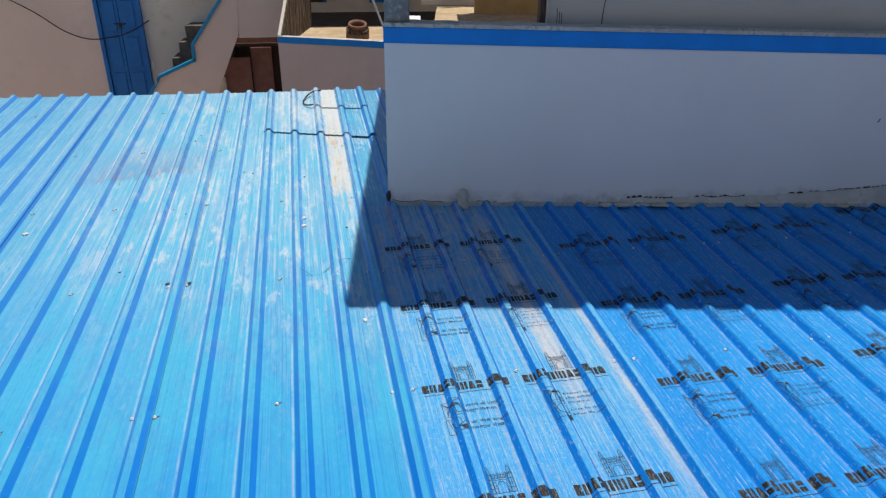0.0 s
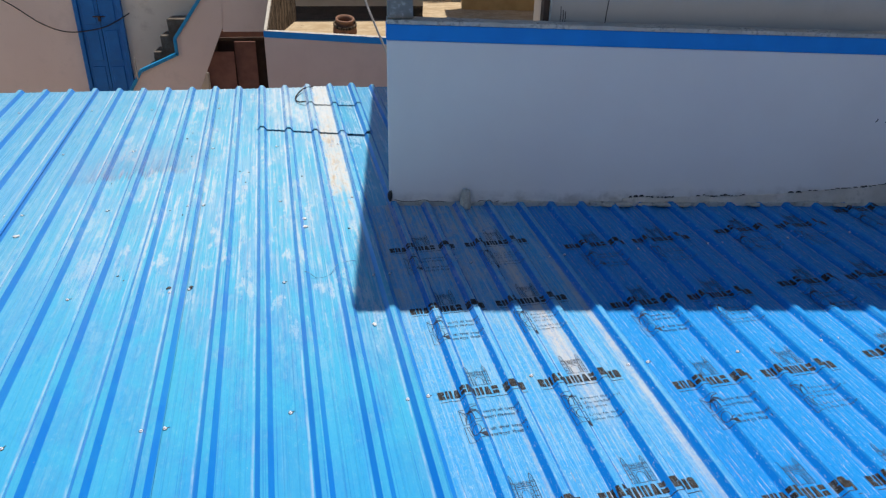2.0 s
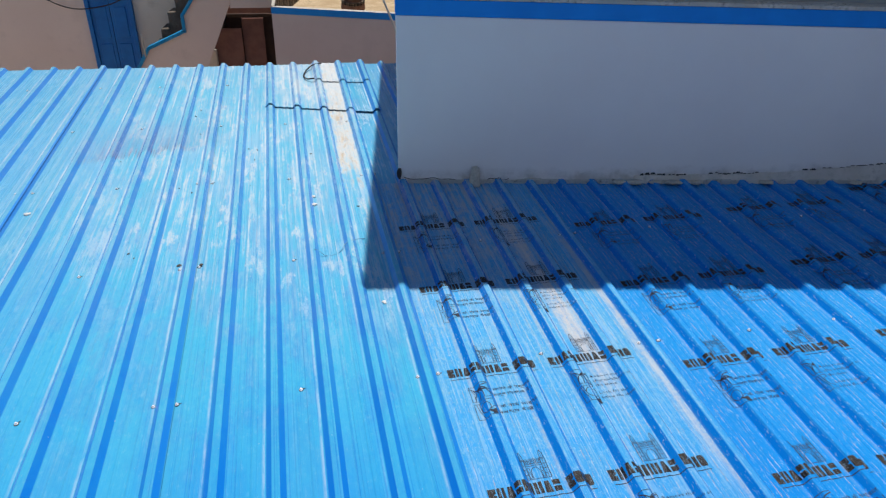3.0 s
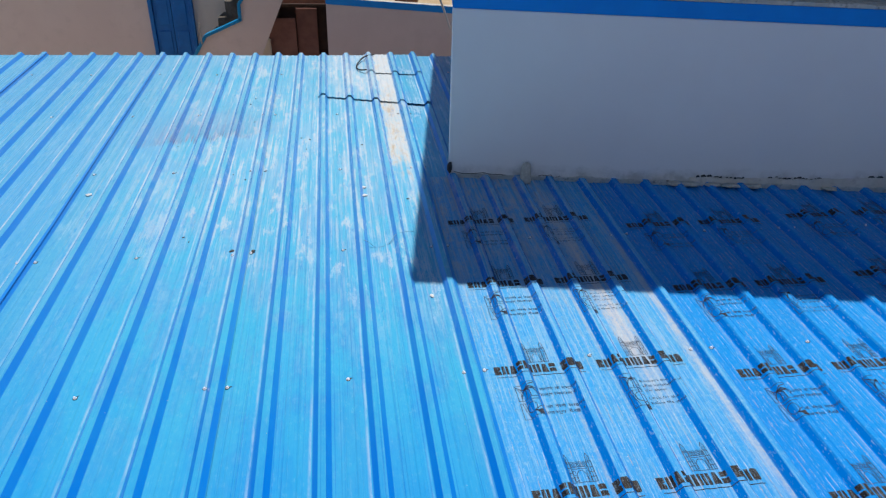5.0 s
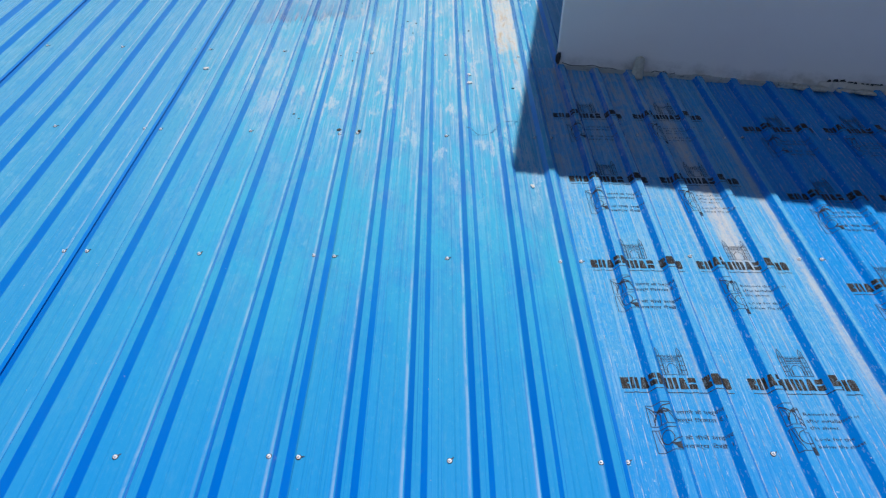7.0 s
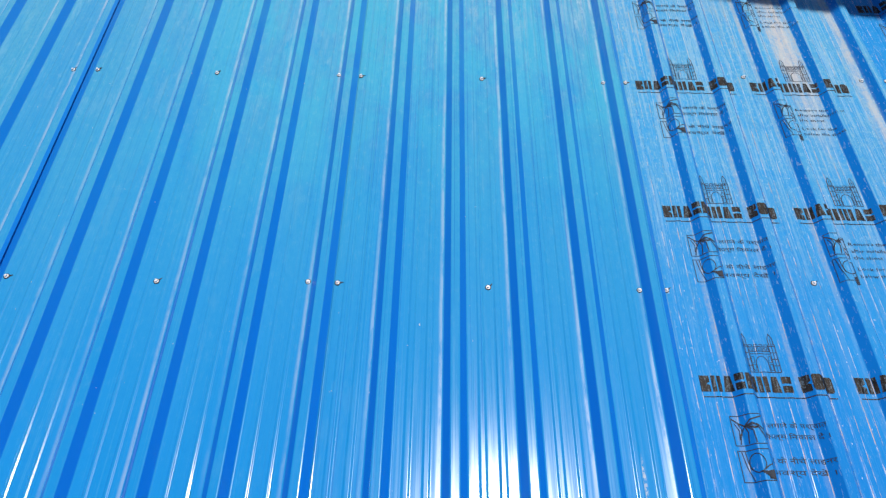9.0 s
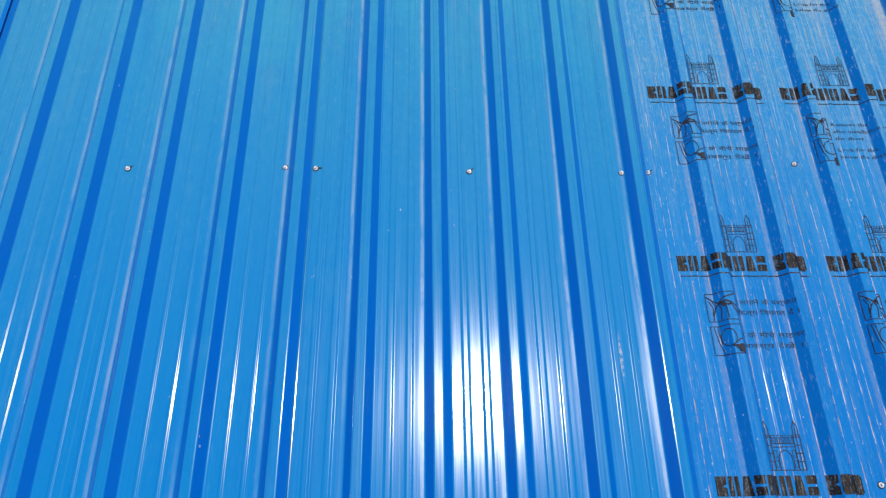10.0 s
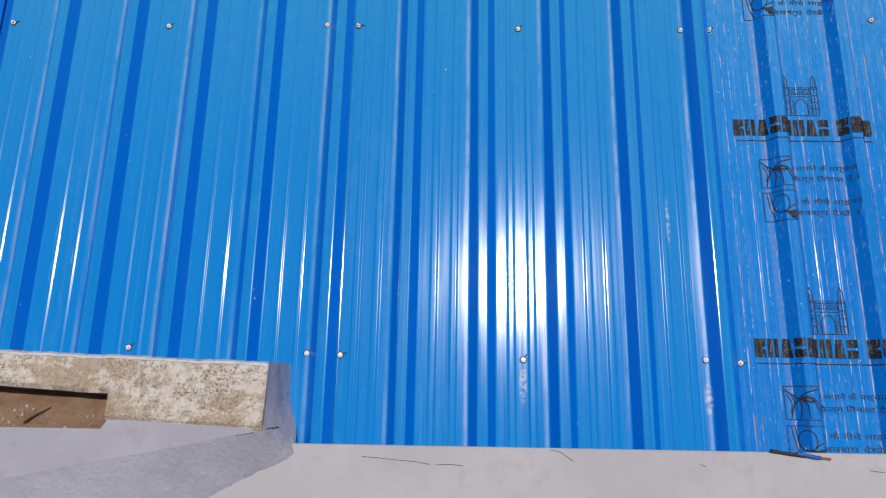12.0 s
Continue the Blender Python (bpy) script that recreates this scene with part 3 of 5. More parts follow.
def folded(corners):
    """Corner points (u, z, bend radius) of a folded sheet, with each fold rounded in three facets."""
    out = [corners[0][:2]]
    for (a, za, _), (b, zb, r), (c, zc, _) in zip(corners, corners[1:], corners[2:]):
        p, d0, d1 = Vector((b, zb)), Vector((a - b, za - zb)), Vector((c - b, zc - zb))
        k = min(r, 0.45 * d0.length, 0.45 * d1.length)
        s0, s1 = p + d0.normalized() * k, p + d1.normalized() * k
        for f in (0.0, 0.33, 0.67, 1.0):
            q = s0 * (1 - f) ** 2 + p * 2 * f * (1 - f) + s1 * f ** 2
            out.append((q.x, q.y))
    return out + [corners[-1][:2]]


def sheet_profile(kind, ribs=5, gape=False):
    """Across one sheet, 0 to 1 m from lap to lap, with a lip over the next sheet."""
    h, outer, inner = {"plain": (0.0018, 0.0066, 0.0024), "grooved": (0.0024, 0.0110, 0.0060), "film": (0.0020, 0.0105, 0.0058)}[kind]
    end = 0.2 * ribs
    pts = [(-RIB_BASE - 0.006, 0.0, 0)]
    for k in range(ribs + 1):
        c = 0.2 * k
        up = 0.0040 if k == ribs else 0.0
        pts += [(c - RIB_BASE, up * 0.5, 0.003), (c - RIB_TOP, RIB_H + up, 0.003), (c + RIB_TOP, RIB_H + up, 0.003)]
        if k == ribs:
            pts += [(c + 0.5 * (RIB_TOP + RIB_BASE), 0.5 * RIB_H + 0.0105, 0)] if gape else [(c + RIB_BASE + 0.001, 0.0078, 0)]
            break
        pts += [(c + RIB_BASE, 0.0, 0.003)]
        for m in (0.074, 0.126):
            pts += [(c + m - outer, 0.0, 0.0018), (c + m - inner, h, 0.0014), (c + m + inner, h, 0.0014), (c + m + outer, 0.0, 0.0014)]
    return folded(pts)


def fan(u, v):
    """The sheets stand a little apart towards the far end."""
    return 0.0115 * max(u + 0.55, -1.1) * max(0.0, v - FAN_V)


def sheet_mesh(bm, lap, kind, v0, v1, ribs=5, lift=0.0, slant0=0.0, slant1=0.0, gape=False):
    prof = sheet_profile(kind, ribs, gape)
    rows = []
    stops = sorted({0.0, 0.5, 1.0} | {(v - v0) / (v1 - v0) for v in (FAN_V,) if v0 < v < v1})
    for f in stops:
        row = []
        for u, z in prof:
            v = v0 + slant0 * u + (v1 + slant1 * u - v0 - slant0 * u) * f
            row.append(bm.verts.new((lap + u + fan(lap + u, v), v, z + lift)))
        rows.append(row)
    for a, b in zip(rows, rows[1:]):
        for k in range(len(prof) - 1):
            bm.faces.new((a[k], a[k + 1], b[k + 1], b[k]))
    return bm


def screw_meshes():
    bm = bmesh.new()
    lathe(bm, [(0.0066, 0.0018), (0.0066, 0.0026), (0.0058, 0.0032), (0.0044, 0.0034)], 18)
    ring = [(0.0040 * math.cos(math.pi * k / 3), 0.0040 * math.sin(math.pi * k / 3)) for k in range(6)]
    prism(bm, ring, "z", 0.0036, 0.0085)
    head = bpy.data.meshes.new("screw")
    bm.to_mesh(head), bm.free()
    head.materials.append(M_SCREW)
    bm = bmesh.new()
    lathe(bm, [(0.0086, 0.0), (0.0090, 0.0012), (0.0070, 0.0019)], 16)
    prism(bm, [(0.004, -0.0032), (0.018, -0.0008), (0.0185, 0.0008), (0.004, 0.0028)], "z", 0.0002, 0.0013)
    washer = bpy.data.meshes.new("washer")
    bm.to_mesh(washer), bm.free()
    washer.materials.append(M_RUBBER)
    return head, washer


SCREW, WASHER = screw_meshes()
PURLINS = (-0.918, 0.010, 0.922, 1.868, 2.82, 3.77, 4.72)
rnd = random.Random(4)


def add_screws(sheet, lap, v0, v1, end_too, lift=0.0):
    for v in PURLINS:
        if not v0 + 0.05 < v < v1 - 0.05:
            continue
        for u in (0.043, 0.500) + ((0.957,) if end_too else ()):
            s = new("screw", SCREW)
            s.parent = sheet
            s.matrix_basis = pose(lap + u + rnd.uniform(-0.003, 0.003), v - 0.007 * (lap + u) + (0.045 if lap + u > 0.3 else 0.0) + rnd.uniform(-0.006, 0.006), lift + 0.0006, rnd.uniform(-5, 5), rnd.uniform(-5, 5), rnd.uniform(0, 60))
            w = new("washer", WASHER)
            w.parent = s


def roof_sheet(lap, kind, v0, v1, label, ribs=5, lift=0.0, slant0=0.0, slant1=0.0, screws=True):
    bm = sheet_mesh(bmesh.new(), lap, kind, v0, v1, ribs, lift, slant0, slant1, lap in (-5.0, -4.0, -3.0))
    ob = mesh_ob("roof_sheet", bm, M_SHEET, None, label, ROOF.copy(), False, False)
    thick = ob.modifiers.new("thickness", "SOLIDIFY")
    thick.thickness, thick.offset = 0.0009, -1.0
    tagged(ob, category="roof sheet", group="blue roof sheets")
    if screws:
        add_screws(ob, lap, v0, v1, True, lift)
    return ob


# ---- printed marks on the film: flat shapes laid over the sheet's profile by their length along it ----
class Drape:
    def __init__(self, kind):
        prof = sheet_profile(kind)
        self.u = [p[0] for p in prof]
        self.z = [p[1] for p in prof]
        s = [0.0]
        for (a, b), (c, d) in zip(prof, prof[1:]):
            s.append(s[-1] + math.hypot(c - a, d - b))
        self.s = s

    def along(self, u):
        return float(np.interp(u, self.u, self.s))

    def place(self, s):
        return float(np.interp(s, self.s, self.u)), float(np.interp(s, self.s, self.z))

    def lay(self, bm, u0, lift):
        """bm: a flat drawing, x along the sheet's width from u0. Cuts it at the folds and lays it on."""
        s0 = self.along(u0)
        for s in self.s:
            if -0.01 < s - s0 < 0.6:
                bmesh.ops.bisect_plane(bm, geom=bm.verts[:] + bm.edges[:] + bm.faces[:], plane_co=(s - s0, 0, 0), plane_no=(1, 0, 0))
        for vtx in bm.verts:
            u, z = self.place(s0 + vtx.co.x)
            vtx.co.x, vtx.co.z = u, z + lift
        return bm


def rect(bm, x0, y0, x1, y1):
    bm.faces.new([bm.verts.new(p) for p in ((x0, y0, 0), (x1, y0, 0), (x1, y1, 0), (x0, y1, 0))])


def stroke(bm, pts, w):
    for a, b in zip(pts, pts[1:]):
        d = Vector((b[0] - a[0], b[1] - a[1], 0))
        if d.length < 1e-6:
            continue
        s = Vector((-d.y, d.x, 0)).normalized() * w / 2
        a3, b3 = Vector((*a, 0)), Vector((*b, 0))
        bm.faces.new([bm.verts.new(p) for p in (a3 - s, b3 - s, b3 + s, a3 + s)])


def frame_lines(bm, x0, y0, x1, y1, w):
    stroke(bm, [(x0, y0), (x1, y0), (x1, y1), (x0, y1), (x0, y0)], w)


def block_shape(bm, x0, x1, h, kind):
    """One plain ink block: cut at the corners, slit, nicked or tapered."""
    w = x1 - x0

    def poly(*pts):
        bm.faces.new([bm.verts.new((x0 + a * w, b * h, 0)) for a, b in pts])

    if kind == "cut":
        poly((0.14, 0), (0.86, 0), (1, 0.12), (1, 0.88), (0.86, 1), (0.14, 1), (0, 0.88), (0, 0.12))
    elif kind == "slit":
        poly((0, 0), (0.44, 0), (0.44, 1), (0, 1))
        poly((0.58, 0), (1, 0), (1, 1), (0.58, 1))
    elif kind == "nick":
        poly((0, 0), (1, 0), (1, 0.40), (0.66, 0.50), (0, 0.50))
        poly((0, 0.50), (0.66, 0.50), (1, 0.60), (1, 1), (0, 1))
    elif kind == "taper":
        poly((0, 0), (1, 0), (0.76, 1), (0.24, 1))
    elif kind == "band":
        poly((0, 0), (1, 0), (1, 0.43), (0, 0.43))
        poly((0, 0.57), (1, 0.57), (1, 1), (0, 1))
    else:
        poly((0, 0), (1, 0), (1, 1), (0, 1))


def brand_blocks(bm, width=0.428, height=0.047):
    """The maker's name as a row of plain ink blocks, and a rule under them."""
    row = (("nick", 1.0), ("slit", 1.0), ("taper", 1.05), ("band", 1.0), ("slit", 1.25), ("full", 0.45), ("slit", 1.05), ("taper", 1.05), ("band", 1.0), ("", 0.55), ("nick", 1.05), ("cut", 1.05), ("full", 0.60), ("cut", 1.0))
    k = width / sum(w for _, w in row)
    x = 0.0
    for kind, w in row:
        if kind:
            block_shape(bm, x + 0.075 * k, x + (w - 0.075) * k, height, kind)
        x += w * k
    rect(bm, 0.006, -0.0165, width, -0.0135)


def gate_emblem(bm, x, y, s=0.095):
    """A plain gateway: two posts with pointed caps, a beam and an arch."""
    w = 0.0021
    for a in (x, x + s - 0.017):
        frame_lines(bm, a, y, a + 0.017, y + 0.085, w)
        stroke(bm, [(a + 0.002, y + 0.085), (a + 0.002, y + 0.104), (a + 0.0085, y + 0.120), (a + 0.015, y + 0.104), (a + 0.015, y + 0.085)], w)
        for k in range(4):
            stroke(bm, [(a, y + 0.02 * (k + 1)), (a + 0.017, y + 0.02 * (k + 1))], w)
    x0, x1 = x + 0.017, x + s - 0.017
    for yy in (0.0, 0.056, 0.064, 0.078):
        stroke(bm, [(x0, y + yy), (x1, y + yy)], w)
    for k in range(6):
        xx = x0 + (x1 - x0) * (k + 0.5) / 6
        stroke(bm, [(xx - 0.003, y + 0.064), (xx - 0.003, y + 0.071), (xx, y + 0.075), (xx + 0.003, y + 0.071), (xx + 0.003, y + 0.064)], w * 0.8)
    for a in (x + 0.0085, x + s - 0.0085):
        stroke(bm, [(a, y), (a, y + 0.104)], w * 0.7)
    for k in range(4):
        xx = x0 + (x1 - x0) * (k + 0.5) / 4
        frame_lines(bm, xx - 0.005, y + 0.078, xx + 0.005, y + 0.085, w * 0.7)
    for xx in (x0 + 0.006, x1 - 0.006):
        frame_lines(bm, xx - 0.004, y + 0.030, xx + 0.004, y + 0.048, w * 0.7)
        frame_lines(bm, xx - 0.004, y + 0.006, xx + 0.004, y + 0.024, w * 0.7)
    arch = [(x0 + 0.013 + 0.035 * (0.5 - 0.5 * math.cos(math.pi * k / 10)), y + 0.026 + 0.022 * math.sin(math.pi * k / 10)) for k in range(11)]
    stroke(bm, [(arch[0][0], y)] + arch + [(arch[-1][0], y)], w)


def pictogram_rays(bm, x, y):
    """A square with a hand of broad leaves and rays peeling away."""
    w, a, h = 0.0022, 0.088, 0.080
    frame_lines(bm, x, y, x + a, y + h, w)
    hub = (x + 0.034, y + 0.050)
    stroke(bm, [(x + 0.002, y + 0.072), (x + 0.016, y + 0.062), hub, (x + 0.052, y + 0.064), (x + 0.086, y + 0.074)], w * 1.8)
    for dx, dy, bend in ((0.014, 0.003, -0.004), (0.036, 0.003, 0.006), (0.058, 0.003, 0.010), (0.086, 0.012, 0.012), (0.086, 0.034, 0.010)):
        mid = (0.5 * (hub[0] + x + dx) + bend, 0.5 * (hub[1] + y + dy) + abs(bend))
        stroke(bm, [hub, mid, (x + dx, y + dy)], w * 1.4)
    stroke(bm, [hub, (x + 0.058, y + 0.056), (x + 0.072, y + 0.046), (x + 0.062, y + 0.041), (x + 0.046, y + 0.046)], w * 1.7)
    stroke(bm, [(x + 0.008, y + 0.060), (x + 0.018, y + 0.040), (x + 0.014, y + 0.016)], w)
    stroke(bm, [(x + 0.016, y + 0.062), (x + 0.024, y + 0.044), (x + 0.022, y + 0.026)], w)


def pictogram_ring(bm, x, y):
    """A square with a ring lens and dark hatching in its corner."""
    w, a, h = 0.0022, 0.088, 0.080
    frame_lines(bm, x, y, x + a, y + h, w)
    ring = [(x + 0.046 + 0.022 * math.cos(2 * math.pi * k / 18), y + 0.046 + 0.024 * math.sin(2 * math.pi * k / 18)) for k in range(19)]
    stroke(bm, ring, w * 1.2)
    stroke(bm, [(x + 0.010, y + 0.078), (x + 0.016, y + 0.040), (x + 0.028, y + 0.002)], w)
    stroke(bm, [(x + 0.020, y + 0.078), (x + 0.022, y + 0.050), (x + 0.026, y + 0.030)], w)
    for k in range(6):
        stroke(bm, [(x + 0.050 + 0.005 * k, y + 0.024 - 0.0035 * k), (x + 0.068, y + 0.022 - 0.003 * k), (x + 0.086, y + 0.026 - 0.0045 * k)], w * 1.8)
    stroke(bm, [(x + 0.062, y + 0.028), (x + 0.074, y + 0.038), (x + 0.086, y + 0.042)], w * 1.4)


def lettering(bm, text, x, y, size, width):
    cu = bpy.data.curves.new("lettering", "FONT")
    cu.body, cu.size, cu.resolution_u = text, size, 1
    holder = bpy.data.objects.new("lettering", cu)
    me = bpy.data.meshes.new_from_object(holder)
    xs = [p.co.x for p in me.vertices]
    k = width / (max(xs) - min(xs))
    made = [bm.verts.new((x + (p.co.x - min(xs)) * k, y + p.co.y, 0)) for p in me.vertices]
    for f in me.polygons:
        bm.faces.new([made[i] for i in f.vertices])
    bpy.data.objects.remove(holder)
    bpy.data.meshes.remove(me)
    bpy.data.curves.remove(cu)


NOTES = (
    # vowel signs stand in the order in which they are seen
    (("ट लगाने के पश्चात", 0.0, 0.182), ("िफल्म िनकाल दें ।", -0.030, 0.182), ("ट के नीचे लाइनर", -0.094, 0.182), ("अवश्य देखें ।", -0.124, 0.170)),
    (("Remove the", 0.0, 0.120), ("after installation of", -0.026, 0.175), ("the sheet", -0.052, 0.095), ("Look for the", -0.094, 0.125), ("below the sheet", -0.120, 0.150)),
)


def print_meshes(u0, column, drape):
    """The dark name blocks, the emblem, the two pictograms and the small words."""
    out = []
    for name, mat, draw in (
        ("printed_name", M_INK_BRAND, lambda bm: brand_blocks(bm)),
        ("printed_emblem", M_INK, lambda bm: gate_emblem(bm, 0.172, 0.060)),
        ("pictogram", M_INK, lambda bm: pictogram_rays(bm, 0.064, -0.150)),
        ("pictogram", M_INK, lambda bm: pictogram_ring(bm, 0.064, -0.244)),
    ) + tuple(("printed_line", M_INK, (lambda bm, text=text, dy=dy, width=width: lettering(bm, text, 0.164, -0.100 + dy, 0.0185, width))) for text, dy, width in NOTES[column]):
        bm = bmesh.new()
        draw(bm)
        data = bpy.data.meshes.new(name)
        drape.lay(bm, u0, 0.0016).to_mesh(data)
        bm.free()
        data.materials.append(mat)
        out.append((name, data))
    return out


def filmed_sheet(lap, v0, v1, starts, first, step, label):
    """A sheet still under its printed guard film."""
    sheet = roof_sheet(lap, "film", v0, v1, label)
    bm = bmesh.new()
    prof = [(u, z) for u, z in sheet_profile("film") if (0.036 if lap == 0.0 else -0.030) < u < 1.034]
    rows = []
    for v in (v0 + 0.01, 0.5 * (v0 + v1), v1 - 0.01):
        rows.append([bm.verts.new((lap + u, v, z + 0.0006)) for u, z in prof])
    for a, b in zip(rows, rows[1:]):
        for k in range(len(prof) - 1):
            bm.faces.new((a[k], a[k + 1], b[k + 1], b[k]))
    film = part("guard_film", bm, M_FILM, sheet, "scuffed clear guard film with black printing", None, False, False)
    drape = Drape("film")
    for column, u0 in enumerate(starts):
        prints = print_meshes(u0, column, drape)
        v = first
        while v < v1 - 0.12:
            if v > v0 + 0.05:
                for name, data in prints:
                    ob = new(name, data)
                    ob.parent = film
                    ob.matrix_basis = pose(lap, v, 0)
            v += step
    return sheet


NEAR_END = -1.40
for lap in range(-6, 0):
    kind = "grooved" if lap in (-1, -4) else "plain"
    roof_sheet(float(lap), kind, NEAR_END, 5.283 - 0.010 * lap, "blue painted ribbed steel roof sheet, dusty and streaked", slant1=-0.010)
roof_sheet(0.0, "plain", 2.61, 5.283, "short blue ribbed roof sheet beside the white parapet", ribs=3, slant1=-0.010, lift=-0.004)
FILM_LABEL = "blue ribbed roof sheet under printed guard film"
for lap, top, starts, first, step in ((0.0, 2.688, (0.080, 0.516), -0.903, 0.597), (1.005, 2.62, (0.078, 0.515), -1.035, 0.602), (2.010, 2.47, (0.085, 0.52), -1.00, 0.602), (3.015, 2.33, (0.08, 0.52), -0.85, 0.600)):
    filmed_sheet(lap, -1.13 if lap else -1.145, top, starts, first, step, FILM_LABEL)
# two short cover sheets lapped over the far end
cover = roof_sheet(-0.6, "grooved", 4.135, 5.25, "short blue cover sheet lapped over the roof end", ribs=4, lift=0.014, slant0=-0.267, slant1=-0.010, screws=False)
roof_sheet(-0.2, "grooved", 4.70, 5.24, "short blue cover sheet lapped over the roof end", ribs=2, lift=0.024, slant0=-0.16, slant1=-0.010, screws=False)
cover.modifiers["thickness"].thickness = 0.0032


def wire_thing(name, pts, r, mat, label, m=None, n=8):
    return tagged(mesh_ob(name, tube(bmesh.new(), smooth_path(pts, n), r, 7), mat, None, label, m, True), category="wire")


M_THREAD = plain("faded_thread", (0.12, 0.30, 0.46), (0.18, 0.36, 0.52), 0.8)
wire_thing("wire", [(-0.14, 5.18, 0.04), (-0.22, 5.10, 0.05), (-0.28, 5.00, 0.035), (-0.312, 4.86, 0.030), (-0.29, 4.76, 0.030), (-0.23, 4.70, 0.050)], 0.0065, M_WIRE, "loop of dark wire lying on the roof end", ROOF)

# crumbs of mortar and stone on the roof
def crumb(name, u, v, s, mat, label):
    bm = bmesh.new()
    bmesh.ops.create_icosphere(bm, subdivisions=1, radius=s)
    for p in bm.verts:
        p.co *= rnd.uniform(0.7, 1.2)
        p.co.z *= 0.55
        p.co.x *= 1.5
    return tagged(mesh_ob(name, bm, mat, None, label, ROOF @ pose(u, v, s * 0.4, 0, 0, rnd.uniform(0, 180))), category="debris", group="crumbs on the roof")


wire_thing("thread", [(-0.43, 2.03, 0.003), (-0.43, 1.96, 0.003), (-0.38, 1.91, 0.030), (-0.33, 1.885, 0.003), (-0.265, 1.91, 0.003), (-0.22, 1.97, 0.022), (-0.16, 1.99, 0.026), (-0.12, 2.03, 0.003)], 0.0017, M_THREAD, "thin faded grey thread lying curled over the roof sheet", ROOF)
M_CRUMB = plain("pale_mortar", (0.45, 0.40, 0.33), (0.60, 0.55, 0.47), 0.9, 0.0, 60.0, 0.5)
M_CHIP = plain("white_plaster", (0.62, 0.60, 0.56), (0.76, 0.74, 0.70), 0.9, 0.0, 60.0, 0.5)
M_DARKCRUMB = plain("dark_stone", (0.05, 0.045, 0.04), (0.11, 0.10, 0.09), 0.9, 0.0, 60.0, 0.5)
crumb("mortar_chip", -0.100, 1.439, 0.010, M_CHIP, "pale mortar chip lying in a sheet's pan")
crumb("mortar_chip", -1.912, 2.565, 0.014, M_CHIP, "pale mortar chip lying on the roof sheet")
# dark crumbs added to stand in for two rusted screws
for u, v in ((-1.052, 1.906), (-0.948, 1.898)):
    crumb("screw_dark_crumb", u, v, 0.010, M_DARKCRUMB, "dark crumb standing in for a rusted roof screw")
crumb("mortar_chip", -0.36, 2.56, 0.012, M_CHIP, "pale mortar chip lying on the roof sheet")
crumb("mortar_chip", -0.36, 2.455, 0.014, M_CHIP, "pale mortar chip lying in a sheet's pan")
for k in range(42):
    u, v = rnd.uniform(-1.6, 0.0), rnd.uniform(1.7, 4.8)
    f = (u % 0.2)
    if 0.045 < f < 0.155:
        crumb("dirt_crumb", u, v, rnd.uniform(0.003, 0.0065), M_DARKCRUMB, "dark dirt crumb on the dusty roof sheet")

# ---- the white parapet building ----
FRONT = pose(0.178, 2.676, 0, 0, 0, -7.88)
TERRACE = pose(0.198, 2.641, 0, 0, 0, -11.87)


def structure(name, bm, mat, label, m=None, kind="structure"):
    return tagged(mesh_ob(name, bm, mat, None, label, m), kind=kind)


wall_front = structure("wall_front", prism(bmesh.new(), [(0, -3.2), (5.2, -3.2), (5.2, 1.105), (0, 1.222)], "y", 0, 0.19), M_FRONT, "white painted parapet wall with a grimy foot", FRONT)
part("painted_band", prism(bmesh.new(), [(-0.004, 1.2245), (5.2, 1.1075), (5.2, 1.209), (-0.004, 1.311)], "y", -0.006, 0.19, 0.003), M_BAND, wall_front, "glossy blue painted band")


def rough_cap(bm, x0, x1, y0, y1, z0, z1, step=0.07, seed=1.0):
    """A cement cap with an uneven top and crumbled edges."""
    nx, ny = max(2, int((x1 - x0) / step)), max(2, int((y1 - y0) / step))
    grid = []
    for i in range(nx + 1):
        col = []
        for j in range(ny + 1):
            x, y = x0 + (x1 - x0) * i / nx, y0 + (y1 - y0) * j / ny
            w = noise.noise(Vector((x * 9, y * 9, seed)))
            edge = i in (0, nx) or j in (0, ny)
            dx = 0.008 * noise.noise(Vector((x * 14, y * 14, seed + 5)))
            col.append(bm.verts.new((x + (0 if i in (0, nx) else dx), y + (dx if edge and j in (0, ny) else 0), z1 + 0.006 * w - (0.006 if edge else 0))))
        grid.append(col)
    for i in range(nx):
        for j in range(ny):
            bm.faces.new((grid[i][j], grid[i + 1][j], grid[i + 1][j + 1], grid[i][j + 1]))
    ring = [grid[i][0] for i in range(nx + 1)] + [grid[nx][j] for j in range(1, ny + 1)] + [grid[i][ny] for i in range(nx - 1, -1, -1)] + [grid[0][j] for j in range(ny - 1, 0, -1)]
    low = [bm.verts.new((p.co.x, p.co.y, z0)) for p in ring]
    for k in range(len(ring)):
        bm.faces.new((low[k], low[(k + 1) % len(ring)], ring[(k + 1) % len(ring)], ring[k]))
    bm.faces.new(low[::-1])
    return bm


cap = rough_cap(bmesh.new(), 0.0, 5.2, -0.002, 0.195, 1.3125, 1.340, 0.045)
for p in cap.verts:
    p.co.z -= 0.0196 * p.co.x
part("cement_cap", cap, M_CEMENT, wall_front, "weathered cement cap")
SIDE = pose(0.178, 2.676, 0, 0, 0, -10.0)
structure("wall_side", box(bmesh.new(), 0.003, 0.20, 0.21, 6.6, -3.2, 0.795), M_WHITE, "white side wall running back from the corner", SIDE)
pillar = structure("pillar", box(bmesh.new(), 0.004, 0.150, 0.03, 0.172, 1.338, 1.86, 0.006), M_PILLAR, "rough grey cement pillar on the parapet corner", FRONT)

